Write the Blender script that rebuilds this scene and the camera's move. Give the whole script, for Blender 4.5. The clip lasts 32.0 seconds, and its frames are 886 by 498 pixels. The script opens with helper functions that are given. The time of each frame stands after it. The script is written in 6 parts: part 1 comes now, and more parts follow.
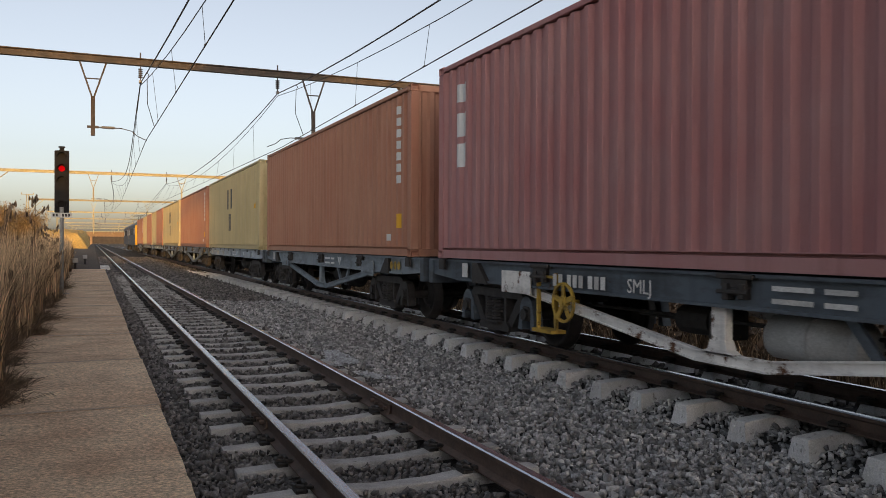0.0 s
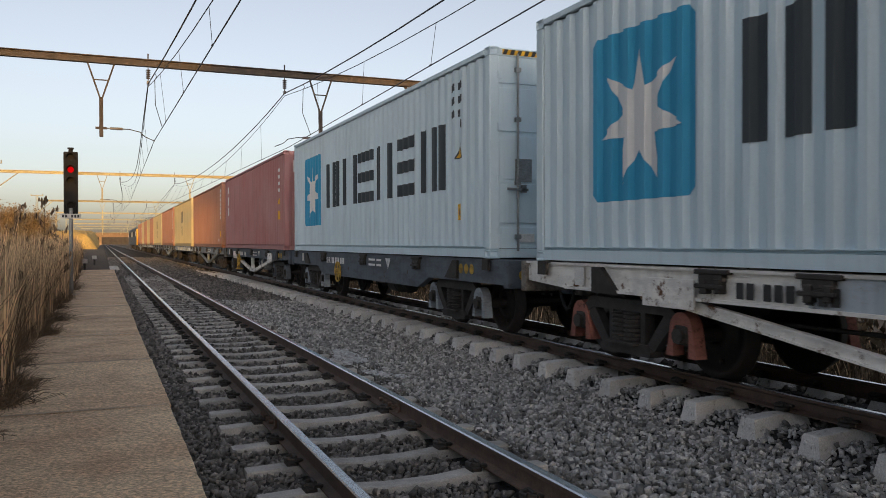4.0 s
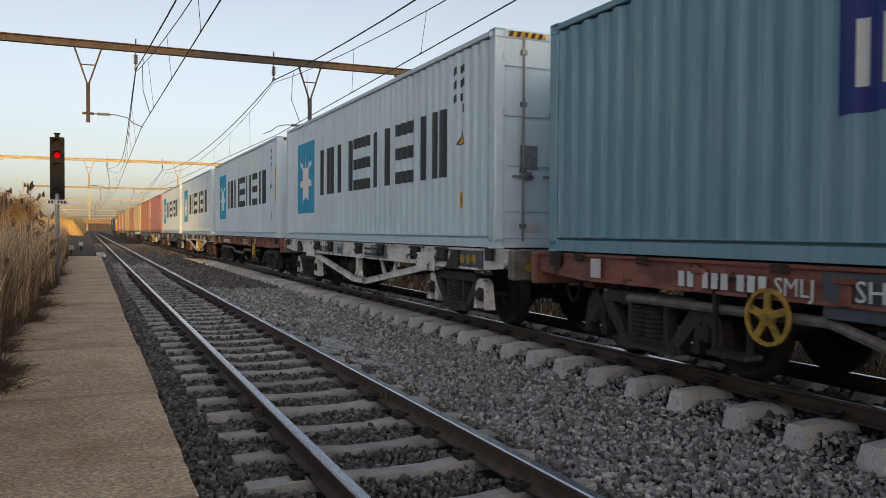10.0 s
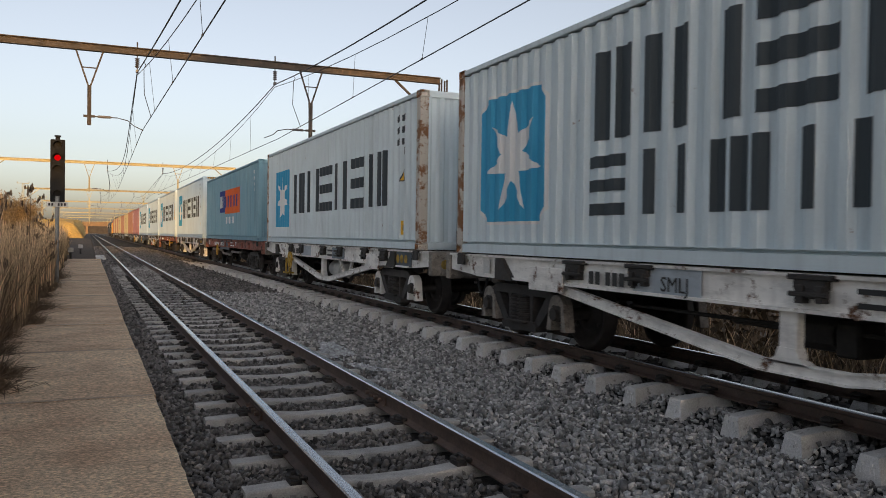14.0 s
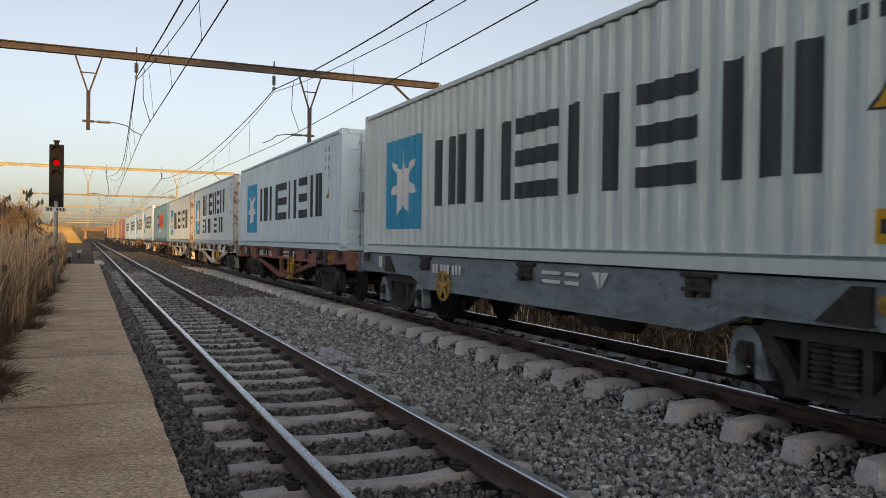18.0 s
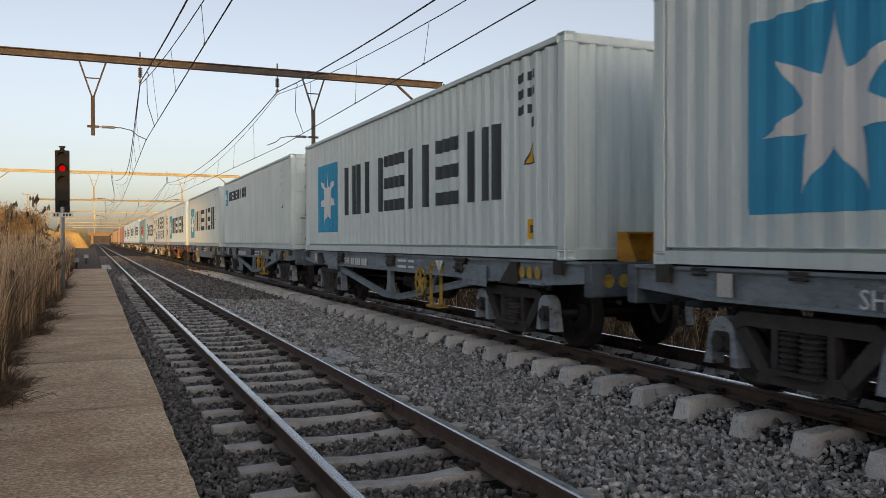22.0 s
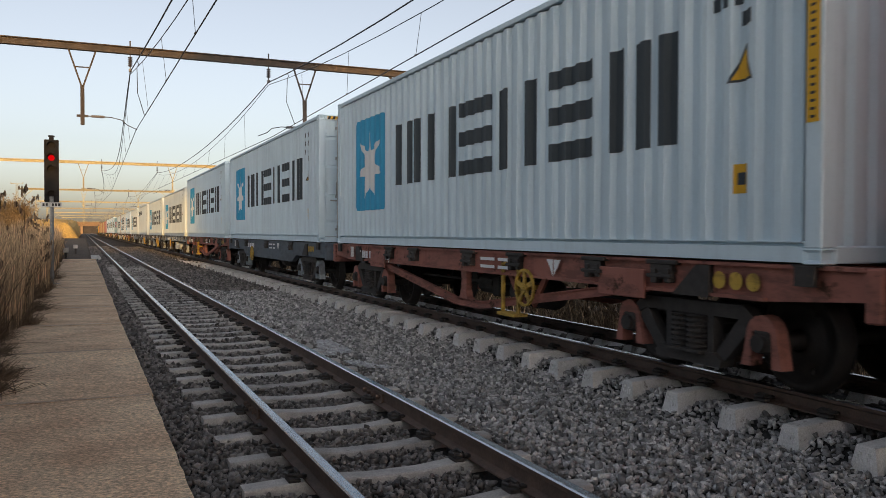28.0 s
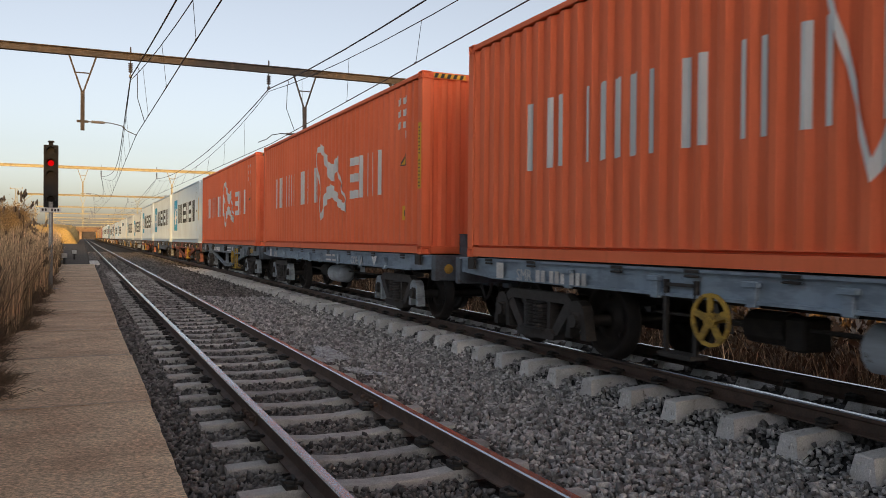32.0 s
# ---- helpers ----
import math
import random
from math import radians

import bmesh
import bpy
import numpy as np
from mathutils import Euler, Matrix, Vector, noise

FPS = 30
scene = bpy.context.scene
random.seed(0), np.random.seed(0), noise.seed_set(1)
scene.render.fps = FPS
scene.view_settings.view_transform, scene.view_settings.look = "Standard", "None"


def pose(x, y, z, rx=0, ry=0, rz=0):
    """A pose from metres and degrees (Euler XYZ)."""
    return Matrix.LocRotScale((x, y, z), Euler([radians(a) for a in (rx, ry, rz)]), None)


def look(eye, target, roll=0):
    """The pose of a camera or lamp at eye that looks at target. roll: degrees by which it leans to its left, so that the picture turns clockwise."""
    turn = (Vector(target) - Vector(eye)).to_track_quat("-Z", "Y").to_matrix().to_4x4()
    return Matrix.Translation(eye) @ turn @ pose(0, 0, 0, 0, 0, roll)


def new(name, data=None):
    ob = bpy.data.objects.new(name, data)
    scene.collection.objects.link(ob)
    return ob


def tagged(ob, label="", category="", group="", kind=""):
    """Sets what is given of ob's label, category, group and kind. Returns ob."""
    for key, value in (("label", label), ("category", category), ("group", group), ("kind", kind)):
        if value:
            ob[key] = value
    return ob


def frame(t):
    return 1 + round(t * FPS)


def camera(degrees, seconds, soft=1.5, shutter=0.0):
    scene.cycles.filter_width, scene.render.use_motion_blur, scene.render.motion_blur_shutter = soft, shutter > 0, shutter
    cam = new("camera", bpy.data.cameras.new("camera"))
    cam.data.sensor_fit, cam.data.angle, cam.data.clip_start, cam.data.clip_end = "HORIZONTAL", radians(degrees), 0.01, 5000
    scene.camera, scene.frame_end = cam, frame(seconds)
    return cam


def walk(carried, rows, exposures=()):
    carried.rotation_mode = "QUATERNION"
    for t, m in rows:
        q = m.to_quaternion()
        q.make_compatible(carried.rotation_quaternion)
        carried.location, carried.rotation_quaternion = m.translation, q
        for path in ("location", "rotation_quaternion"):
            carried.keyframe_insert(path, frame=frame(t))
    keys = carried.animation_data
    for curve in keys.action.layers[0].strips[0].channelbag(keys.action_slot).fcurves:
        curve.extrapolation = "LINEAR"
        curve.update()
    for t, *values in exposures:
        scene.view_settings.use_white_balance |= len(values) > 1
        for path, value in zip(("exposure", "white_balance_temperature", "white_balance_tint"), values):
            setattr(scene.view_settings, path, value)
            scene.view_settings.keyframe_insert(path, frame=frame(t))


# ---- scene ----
cam = camera(57.3, 32.0, soft=0.5, shutter=0.12)
PATH = [
    (0, pose(0, 0, 1.38, 89.62, -0.25, -23.31)),
    (0.5, pose(0, 0, 1.38, 89.70, -0.14, -23.20)),
    (1, pose(0, 0, 1.38, 90.10, -0.16, -23.16)),
    (1.5, pose(0, 0, 1.38, 89.73, -0.09, -23.30)),
    (2, pose(0, 0, 1.38, 89.35, 0.03, -23.22)),
    (2.5, pose(0, 0, 1.38, 89.54, -0.02, -23.18)),
    (4.5, pose(0, 0, 1.38, 89.50, 0.15, -22.70)),
    (5, pose(0, 0, 1.38, 89.48, 0.21, -22.76)),
    (5.5, pose(0, 0, 1.38, 89.38, 0.24, -22.89)),
    (6, pose(0, 0, 1.38, 89.13, 0.22, -22.89)),
    (6.5, pose(0, 0, 1.38, 89.25, -0.03, -23.16)),
    (7, pose(0, 0, 1.38, 89.49, -0.25, -23.22)),
    (7.5, pose(0, 0, 1.38, 89.34, -0.36, -23.29)),
    (8, pose(0, 0, 1.38, 89.04, -0.39, -23.27)),
    (8.5, pose(0, 0, 1.38, 89.15, -0.28, -23.47)),
    (9, pose(0, 0, 1.38, 89.03, -0.32, -23.59)),
    (9.5, pose(0, 0, 1.38, 88.85, -0.29, -23.61)),
    (10, pose(0, 0, 1.38, 88.74, -0.34, -23.55)),
    (10.5, pose(0, 0, 1.38, 88.93, -0.37, -23.53)),
    (11, pose(0, 0, 1.38, 89.04, -0.62, -23.64)),
    (11.5, pose(0, 0, 1.38, 89.00, -0.77, -23.67)),
    (12, pose(0, 0, 1.38, 88.95, -0.77, -23.66)),
    (12.5, pose(0, 0, 1.38, 89.04, -0.77, -23.68)),
    (13, pose(0, 0, 1.38, 89.08, -0.87, -23.53)),
    (13.5, pose(0, 0, 1.38, 89.04, -0.85, -23.48)),
    (14, pose(0, 0, 1.38, 89.13, -0.80, -23.57)),
    (14.5, pose(0, 0, 1.38, 89.22, -0.69, -23.70)),
    (15, pose(0, 0, 1.38, 89.13, -0.74, -23.79)),
    (15.5, pose(0, 0, 1.38, 89.18, -0.59, -23.83)),
    (17.5, pose(0, 0, 1.38, 89.63, -0.78, -23.84)),
    (18, pose(0, 0, 1.38, 89.48, -0.80, -23.65)),
    (18.5, pose(0, 0, 1.38, 89.50, -0.67, -23.65)),
    (19, pose(0, 0, 1.38, 89.43, -0.46, -23.42)),
    (19.5, pose(0, 0, 1.38, 89.41, -0.32, -23.33)),
    (20, pose(0, 0, 1.38, 89.47, -0.11, -23.31)),
    (20.5, pose(0, 0, 1.38, 89.37, -0.04, -23.29)),
    (21, pose(0, 0, 1.38, 89.28, 0.09, -23.22)),
    (21.5, pose(0, 0, 1.38, 89.40, 0.13, -23.18)),
    (22, pose(0, 0, 1.38, 89.43, 0.12, -23.25)),
    (22.5, pose(0, 0, 1.38, 89.07, 0.02, -23.52)),
    (23, pose(0, 0, 1.38, 89.08, 0.04, -23.63)),
    (23.5, pose(0, 0, 1.38, 89.35, 0.10, -23.72)),
    (24, pose(0, 0, 1.38, 89.42, 0.07, -23.78)),
    (24.5, pose(0, 0, 1.38, 89.09, -0.08, -23.68)),
    (26.5, pose(0, 0, 1.38, 89.00, -0.12, -23.73)),
    (27, pose(0, 0, 1.38, 89.16, -0.22, -23.80)),
    (27.5, pose(0, 0, 1.38, 89.02, -0.29, -23.83)),
    (28, pose(0, 0, 1.38, 88.86, -0.17, -23.87)),
    (28.5, pose(0, 0, 1.38, 88.91, -0.26, -24.05)),
    (29, pose(0, 0, 1.38, 89.39, -0.20, -24.07)),
    (29.5, pose(0, 0, 1.38, 89.16, -0.09, -24.08)),
    (30, pose(0, 0, 1.38, 88.98, -0.06, -24.13)),
    (30.5, pose(0, 0, 1.38, 89.40, -0.16, -24.17)),
    (31, pose(0, 0, 1.38, 89.34, -0.08, -24.14)),
    (31.5, pose(0, 0, 1.38, 89.47, -0.35, -23.95)),
    (32, pose(0, 0, 1.38, 89.38, -0.48, -23.94)),
]
walk(cam, PATH, exposures=((0, 0.36, 6600, 15), (32, 0.36, 6600, 15)))

# ---- light ----
SUN_TO = Vector((-0.105, -0.99, 0.07)).normalized()
world = bpy.data.worlds.new("world")
scene.world = world
world.use_nodes = True
wn = world.node_tree
sky = wn.nodes.new("ShaderNodeTexSky")
sky.sky_type, sky.sun_disc = "NISHITA", False
sky.sun_elevation = math.asin(SUN_TO.z)
sky.sun_rotation = math.atan2(SUN_TO.x, SUN_TO.y)
sky.altitude, sky.air_density, sky.dust_density, sky.ozone_density = 1200, 0.8, 5.5, 1.1
haze = wn.nodes.new("ShaderNodeHueSaturation")
haze.inputs["Saturation"].default_value = 0.5
wn.links.new(sky.outputs[0], haze.inputs["Color"])
wn.links.new(haze.outputs[0], wn.nodes["Background"].inputs[0])
wn.nodes["Background"].inputs[1].default_value = 0.25
sun = new("sun", bpy.data.lights.new("sun", "SUN"))
sun.data.energy, sun.data.angle, sun.data.color = 2.3, radians(0.6), (1.0, 0.56, 0.14)
sun.matrix_world = look(SUN_TO * 100, (0, 0, 0))


# ---- materials ----
def shader(name, rough=0.6, metal=0.0):
    m = bpy.data.materials.new(name)
    m.use_nodes = True
    nt = m.node_tree
    b = nt.nodes["Principled BSDF"]
    b.inputs["Roughness"].default_value, b.inputs["Metallic"].default_value = rough, metal
    return m, nt, b


def coords(nt, scale=(1, 1, 1), kind="Object", spread=0.0):
    tc = nt.nodes.new("ShaderNodeTexCoord")
    mp = nt.nodes.new("ShaderNodeMapping")
    mp.inputs["Scale"].default_value = scale
    nt.links.new(tc.outputs[kind], mp.inputs[0])
    if spread:
        info = nt.nodes.new("ShaderNodeObjectInfo")
        mul = nt.nodes.new("ShaderNodeMath")
        mul.operation, mul.inputs[1].default_value = "MULTIPLY", spread
        nt.links.new(info.outputs["Random"], mul.inputs[0])
        nt.links.new(mul.outputs[0], mp.inputs["Location"])
    return mp.outputs[0]


def noise_tex(nt, vec, scale, detail=4, rough=0.6):
    n = nt.nodes.new("ShaderNodeTexNoise")
    n.inputs["Scale"].default_value, n.inputs["Detail"].default_value, n.inputs["Roughness"].default_value = scale, detail, rough
    nt.links.new(vec, n.inputs["Vector"])
    return n.outputs["Fac"]


def ramp(nt, fac, lo, hi, a=0.0, b=1.0):
    r = nt.nodes.new("ShaderNodeMapRange")
    r.inputs[1].default_value, r.inputs[2].default_value = lo, hi
    r.inputs[3].default_value, r.inputs[4].default_value = a, b
    nt.links.new(fac, r.inputs[0])
    return r.outputs[0]


def mix(nt, fac, a, b, blend="MIX"):
    m = nt.nodes.new("ShaderNodeMix")
    m.data_type, m.blend_type = "RGBA", blend
    for sock, v in ((m.inputs[0], fac), (m.inputs[6], a), (m.inputs[7], b)):
        if isinstance(v, bpy.types.NodeSocket):
            nt.links.new(v, sock)
        elif isinstance(v, (int, float)):
            sock.default_value = v
        else:
            sock.default_value = (*v, 1)
    return m.outputs[2]


def bump(nt, b, height, strength=0.3, dist=0.01):
    n = nt.nodes.new("ShaderNodeBump")
    n.inputs["Strength"].default_value, n.inputs["Distance"].default_value = strength, dist
    nt.links.new(height, n.inputs["Height"])
    nt.links.new(n.outputs[0], b.inputs["Normal"])


def surface(name, c1, c2, scale=6, rough=0.8, metal=0.0, fine=60, relief=0.3, dist=0.005, rnd=0.25, stain=None, stain_at=(0.6, 0.75), stretch=(1, 1, 1), kind="Object", island=False):
    """A mottled surface: two colours, fine grain, stains, and a lightness that differs from piece to piece."""
    m, nt, b = shader(name, rough, metal)
    v = coords(nt, stretch, kind, 37.0 if kind == "Object" else 0.0)
    big = noise_tex(nt, v, scale)
    small = noise_tex(nt, v, fine, 3)
    col = mix(nt, ramp(nt, big, 0.35, 0.65), c1, c2)
    col = mix(nt, 1.0, col, mix(nt, ramp(nt, small, 0.3, 0.7), (0.78, 0.78, 0.78), (1.15, 1.15, 1.15)), "MULTIPLY")
    if stain:
        col = mix(nt, ramp(nt, noise_tex(nt, v, scale * 2.3, 6, 0.7), *stain_at), col, stain)
    if rnd:
        if island:
            info = nt.nodes.new("ShaderNodeNewGeometry").outputs["Random Per Island"]
        else:
            info = nt.nodes.new("ShaderNodeObjectInfo").outputs["Random"]
        g = ramp(nt, info, 0, 1, 1 - rnd, 1 + rnd)
        comb = nt.nodes.new("ShaderNodeCombineColor")
        for i in range(3):
            nt.links.new(g, comb.inputs[i])
        col = mix(nt, 1.0, col, comb.outputs[0], "MULTIPLY")
    nt.links.new(col, b.inputs["Base Color"])
    if relief:
        bump(nt, b, small, relief, dist)
    return m


def paint(name, c, worn=0.35, rust=(0.16, 0.06, 0.025), rust_at=0.68, rough=0.6, fade=None, grain=5.5, grime=0.0):
    """Painted steel: faded in vertical streaks, grime, rust spots."""
    m, nt, b = shader(name, rough)
    b.inputs["Specular IOR Level"].default_value = 0.2
    v = coords(nt, (1, 1, 1), "Object", 53.0)
    st = coords(nt, (6, 6, 0.35), "Object", 53.0)
    streak = noise_tex(nt, st, 1.2, 4, 0.6)
    cloud = noise_tex(nt, v, 0.7, 4, 0.55)
    fine = noise_tex(nt, v, 45, 3)
    spots = noise_tex(nt, v, grain, 8, 0.74)
    fade = fade or tuple(min(1, x * 1.12 + 0.05) for x in c)
    dark = tuple(x * 0.62 for x in c)
    col = mix(nt, ramp(nt, cloud, 0.35, 0.7, 0, 0.6), c, fade)
    col = mix(nt, ramp(nt, streak, 0.5, 0.75, 0, worn), col, dark)
    col = mix(nt, 1.0, col, mix(nt, fine, (0.93, 0.93, 0.93), (1.06, 1.06, 1.06)), "MULTIPLY")
    if grime:
        patch = noise_tex(nt, coords(nt, (1.4, 0.8, 2.6), "Object", 29.0), 2.2, 7, 0.72)
        col = mix(nt, ramp(nt, patch, 0.47, 0.60, 0, grime), col, (0.045, 0.04, 0.036))
        col = mix(nt, ramp(nt, patch, 0.30, 0.38, 0.55 * grime, 0), col, (0.19, 0.20, 0.20))
    col = mix(nt, ramp(nt, spots, rust_at, rust_at + 0.06), col, rust)
    nt.links.new(col, b.inputs["Base Color"])
    nt.links.new(ramp(nt, cloud, 0.3, 0.7, rough - 0.08, rough + 0.15), b.inputs["Roughness"])
    bump(nt, b, fine, 0.08, 0.003)
    return m


def gritty(name, c1, c2, dirt):
    """Old dusty concrete: wide blotches, coarse grit, dark pits and cross streaks."""
    m, nt, b = shader(name, 0.93)
    v = coords(nt, (1, 1, 1), "Object", 41.0)
    blotch = noise_tex(nt, v, 1.3, 6, 0.65)
    streak = noise_tex(nt, coords(nt, (0.8, 5.0, 1), "Object", 17.0), 1.1, 5, 0.6)
    grit = noise_tex(nt, v, 42, 4, 0.75)
    pits = noise_tex(nt, v, 19, 5, 0.7)
    col = mix(nt, ramp(nt, blotch, 0.36, 0.64), c2, c1)
    col = mix(nt, ramp(nt, streak, 0.52, 0.75, 0, 0.3), col, dirt)
    col = mix(nt, 1.0, col, mix(nt, ramp(nt, grit, 0.36, 0.64), (0.62, 0.62, 0.62), (1.3, 1.3, 1.3)), "MULTIPLY")
    fibre = noise_tex(nt, coords(nt, (21, 36, 9), "Object", 23.0), 1.0, 5, 0.7)
    col = mix(nt, 1.0, col, mix(nt, ramp(nt, fibre, 0.38, 0.62), (0.7, 0.68, 0.66), (1.28, 1.27, 1.25)), "MULTIPLY")
    col = mix(nt, ramp(nt, pits, 0.64, 0.72, 0, 0.75), col, dirt)
    nt.links.new(col, b.inputs["Base Color"])
    bump(nt, b, grit, 0.9, 0.012)
    return m


def glow(name, c, strength):
    m, nt, b = shader(name, 0.4)
    b.inputs["Base Color"].default_value = (c[0] * 0.2, c[1], c[2], 1)
    b.inputs["Specular IOR Level"].default_value = 0.0
    b.inputs["Emission Color"].default_value = (*c, 1)
    b.inputs["Emission Strength"].default_value = strength
    return m


M = {}
M["grey"] = paint("grey_paint", (0.60, 0.74, 0.815), 0.3, rust_at=0.74)
M["grey_rusty"] = paint("rust_spotted_grey_paint", (0.63, 0.73, 0.77), 0.4, rust_at=0.66)
M["grey_pale"] = paint("pale_grey_paint", (0.64, 0.73, 0.73), 0.4, rust_at=0.71)
M["red"] = paint("orange_red_paint", (0.90, 0.19, 0.075), 0.3, rust_at=0.78)
M["maroon"] = paint("maroon_paint", (0.43, 0.19, 0.19), 0.4, rust_at=0.74, fade=(0.50, 0.33, 0.32))
M["brown"] = paint("red_brown_paint", (0.46, 0.22, 0.145), 0.4, rust_at=0.72, fade=(0.54, 0.33, 0.23))
M["khaki"] = paint("khaki_yellow_paint", (0.575, 0.483, 0.265), 0.4, rust_at=0.72)
M["blue"] = paint("slate_blue_paint", (0.20, 0.38, 0.47), 0.6, rust_at=0.69, fade=(0.31, 0.46, 0.53))
M["rust"] = surface("rusty_steel", (0.20, 0.075, 0.03), (0.11, 0.045, 0.02), 8, 0.85, stain=(0.28, 0.13, 0.05))
M["grey_worn"] = paint("rust_eaten_grey_paint", (0.50, 0.47, 0.42), 0.5, rust=(0.21, 0.10, 0.045), rust_at=0.50, grain=2.6)
M["yellow_dirty"] = paint("grimy_yellow_paint", (0.5, 0.32, 0.05), 0.5, rust=(0.07, 0.045, 0.025), rust_at=0.58, grain=7, grime=0.5)
M["logo_blue"] = paint("light_blue_decal", (0.035, 0.33, 0.56), 0.25, rust_at=0.8)
M["logo_white"] = paint("white_decal", (0.72, 0.74, 0.74), 0.25, rust_at=0.8)
M["logo_dark"] = paint("dark_grey_decal", (0.055, 0.07, 0.08), 0.25, rust_at=0.82, fade=(0.07, 0.085, 0.095))
M["logo_orange"] = paint("orange_decal", (0.70, 0.13, 0.025), 0.25, rust_at=0.8)
M["logo_navy"] = paint("navy_decal", (0.03, 0.05, 0.22), 0.25, rust_at=0.8)
M["yellow"] = paint("yellow_sign_paint", (0.75, 0.42, 0.03), 0.3, rust_at=0.75)
M["ochre"] = paint("scuffed_orange_paint", (0.62, 0.29, 0.03), 0.45, rust=(0.10, 0.05, 0.025), rust_at=0.6, grime=0.3)
M["steel"] = surface("galvanised_steel", (0.36, 0.37, 0.37), (0.27, 0.28, 0.28), 12, 0.45, 0.6, relief=0.1)
M["rubber"] = surface("black_gasket", (0.015, 0.015, 0.015), (0.03, 0.03, 0.03), 12, 0.7, relief=0.1)
M["wag_white"] = paint("chipped_white_wagon_paint", (0.85, 0.83, 0.79), 0.5, rust=(0.13, 0.06, 0.03), rust_at=0.56, rough=0.65, grain=3.2, grime=0.22)
M["wag_brown"] = paint("red_oxide_wagon_paint", (0.32, 0.125, 0.095), 0.5, rust=(0.06, 0.03, 0.02), rust_at=0.58, rough=0.7, grain=3.2, grime=0.45)
M["wag_grey"] = paint("blue_grey_wagon_paint", (0.237, 0.283, 0.319), 0.45, rust=(0.09, 0.05, 0.03), rust_at=0.62, rough=0.65, grain=3.2, grime=0.35)
M["wag_light"] = paint("light_grey_wagon_paint", (0.443, 0.502, 0.551), 0.45, rust=(0.10, 0.06, 0.04), rust_at=0.62, rough=0.65, grain=3.2, grime=0.2)
M["wag_blue"] = paint("slate_blue_wagon_paint", (0.26, 0.34, 0.42), 0.45, rust=(0.09, 0.05, 0.03), rust_at=0.64, rough=0.65, grain=3.2, grime=0.3)
M["wag_dark"] = paint("dark_slate_wagon_paint", (0.1, 0.125, 0.15), 0.45, rust=(0.08, 0.045, 0.03), rust_at=0.62, rough=0.65, grain=3.2, grime=0.4)
M["jaw_grey"] = paint("worn_grey_jaw_paint", (0.30, 0.345, 0.38), 0.5, rust=(0.08, 0.05, 0.035), rust_at=0.6, rough=0.7, grain=4.5, grime=0.45)
M["iron"] = surface("grimy_cast_iron", (0.042, 0.037, 0.034), (0.025, 0.022, 0.02), 9, 0.75, stain=(0.11, 0.07, 0.045), stain_at=(0.62, 0.72))
M["frame_pale"] = surface("dusty_pale_casting", (0.30, 0.27, 0.235), (0.17, 0.15, 0.13), 7, 0.8, stain=(0.06, 0.05, 0.045), stain_at=(0.52, 0.7))
M["frame_grey"] = surface("dusty_grey_casting", (0.055, 0.05, 0.048), (0.035, 0.032, 0.03), 7, 0.8, stain=(0.03, 0.027, 0.025), stain_at=(0.55, 0.7))
M["wheel"] = surface("dark_wheel_steel", (0.04, 0.033, 0.03), (0.025, 0.022, 0.02), 9, 0.6, 0.3)
M["tread"] = surface("polished_steel", (0.5, 0.5, 0.52), (0.4, 0.4, 0.42), 30, 0.22, 1.0, relief=0.05, rnd=0)
M["rail_side"] = surface("rust_brown_rail_steel", (0.13, 0.085, 0.065), (0.085, 0.058, 0.046), 7, 0.75, stain=(0.12, 0.065, 0.04), kind="Object")
M["rail_top"] = surface("worn_bright_rail_head", (0.42, 0.44, 0.48), (0.55, 0.57, 0.60), 3, 0.24, 0.95, relief=0.08, rnd=0, stretch=(8, 0.3, 8))
M["sleeper"] = surface("weathered_concrete", (0.5, 0.487, 0.46), (0.34, 0.33, 0.31), 5, 0.9, fine=90, relief=0.5, stain=(0.09, 0.075, 0.065), stain_at=(0.62, 0.78), rnd=0.2)
M["sleeper_pale"] = surface("pale_concrete", (0.72, 0.72, 0.72), (0.621, 0.615, 0.586), 5, 0.9, fine=90, relief=0.5, stain=(0.13, 0.115, 0.1), stain_at=(0.58, 0.72), rnd=0.12)
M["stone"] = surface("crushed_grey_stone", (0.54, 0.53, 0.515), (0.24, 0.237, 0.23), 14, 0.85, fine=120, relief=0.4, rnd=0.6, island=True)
# soot along the near track; farther off its darkness stands in for shade
M["stone_dark"] = surface("sooty_shaded_brown_stone", (0.25, 0.232, 0.217), (0.11, 0.103, 0.097), 14, 0.85, fine=120, relief=0.4, rnd=0.6, island=True)
# near-black, so the gaps between loose stones carry their shade as colour
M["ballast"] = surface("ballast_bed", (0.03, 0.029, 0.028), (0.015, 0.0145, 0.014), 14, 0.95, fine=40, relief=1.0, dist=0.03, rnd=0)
M["path"] = gritty("brown_dusty_concrete", (0.88, 0.68, 0.46), (0.66, 0.45, 0.29), (0.25, 0.165, 0.105))
M["joint"] = surface("pale_worn_mortar", (0.62, 0.5, 0.39), (0.46, 0.36, 0.27), 5, 0.95, fine=60, relief=0.6)
M["pad"] = surface("pale_dusty_plastic", (0.6, 0.56, 0.48), (0.42, 0.38, 0.32), 12, 0.8, relief=0.2, rnd=0.4)
M["soil"] = surface("dry_brown_soil", (0.11, 0.08, 0.055), (0.075, 0.055, 0.04), 0.6, 0.95, fine=25, relief=0.6, dist=0.03, rnd=0)
M["bank"] = surface("ochre_earth_bank", (0.78, 0.5, 0.14), (0.6, 0.36, 0.1), 0.12, 0.95, fine=3, relief=0.6, dist=0.2, rnd=0)
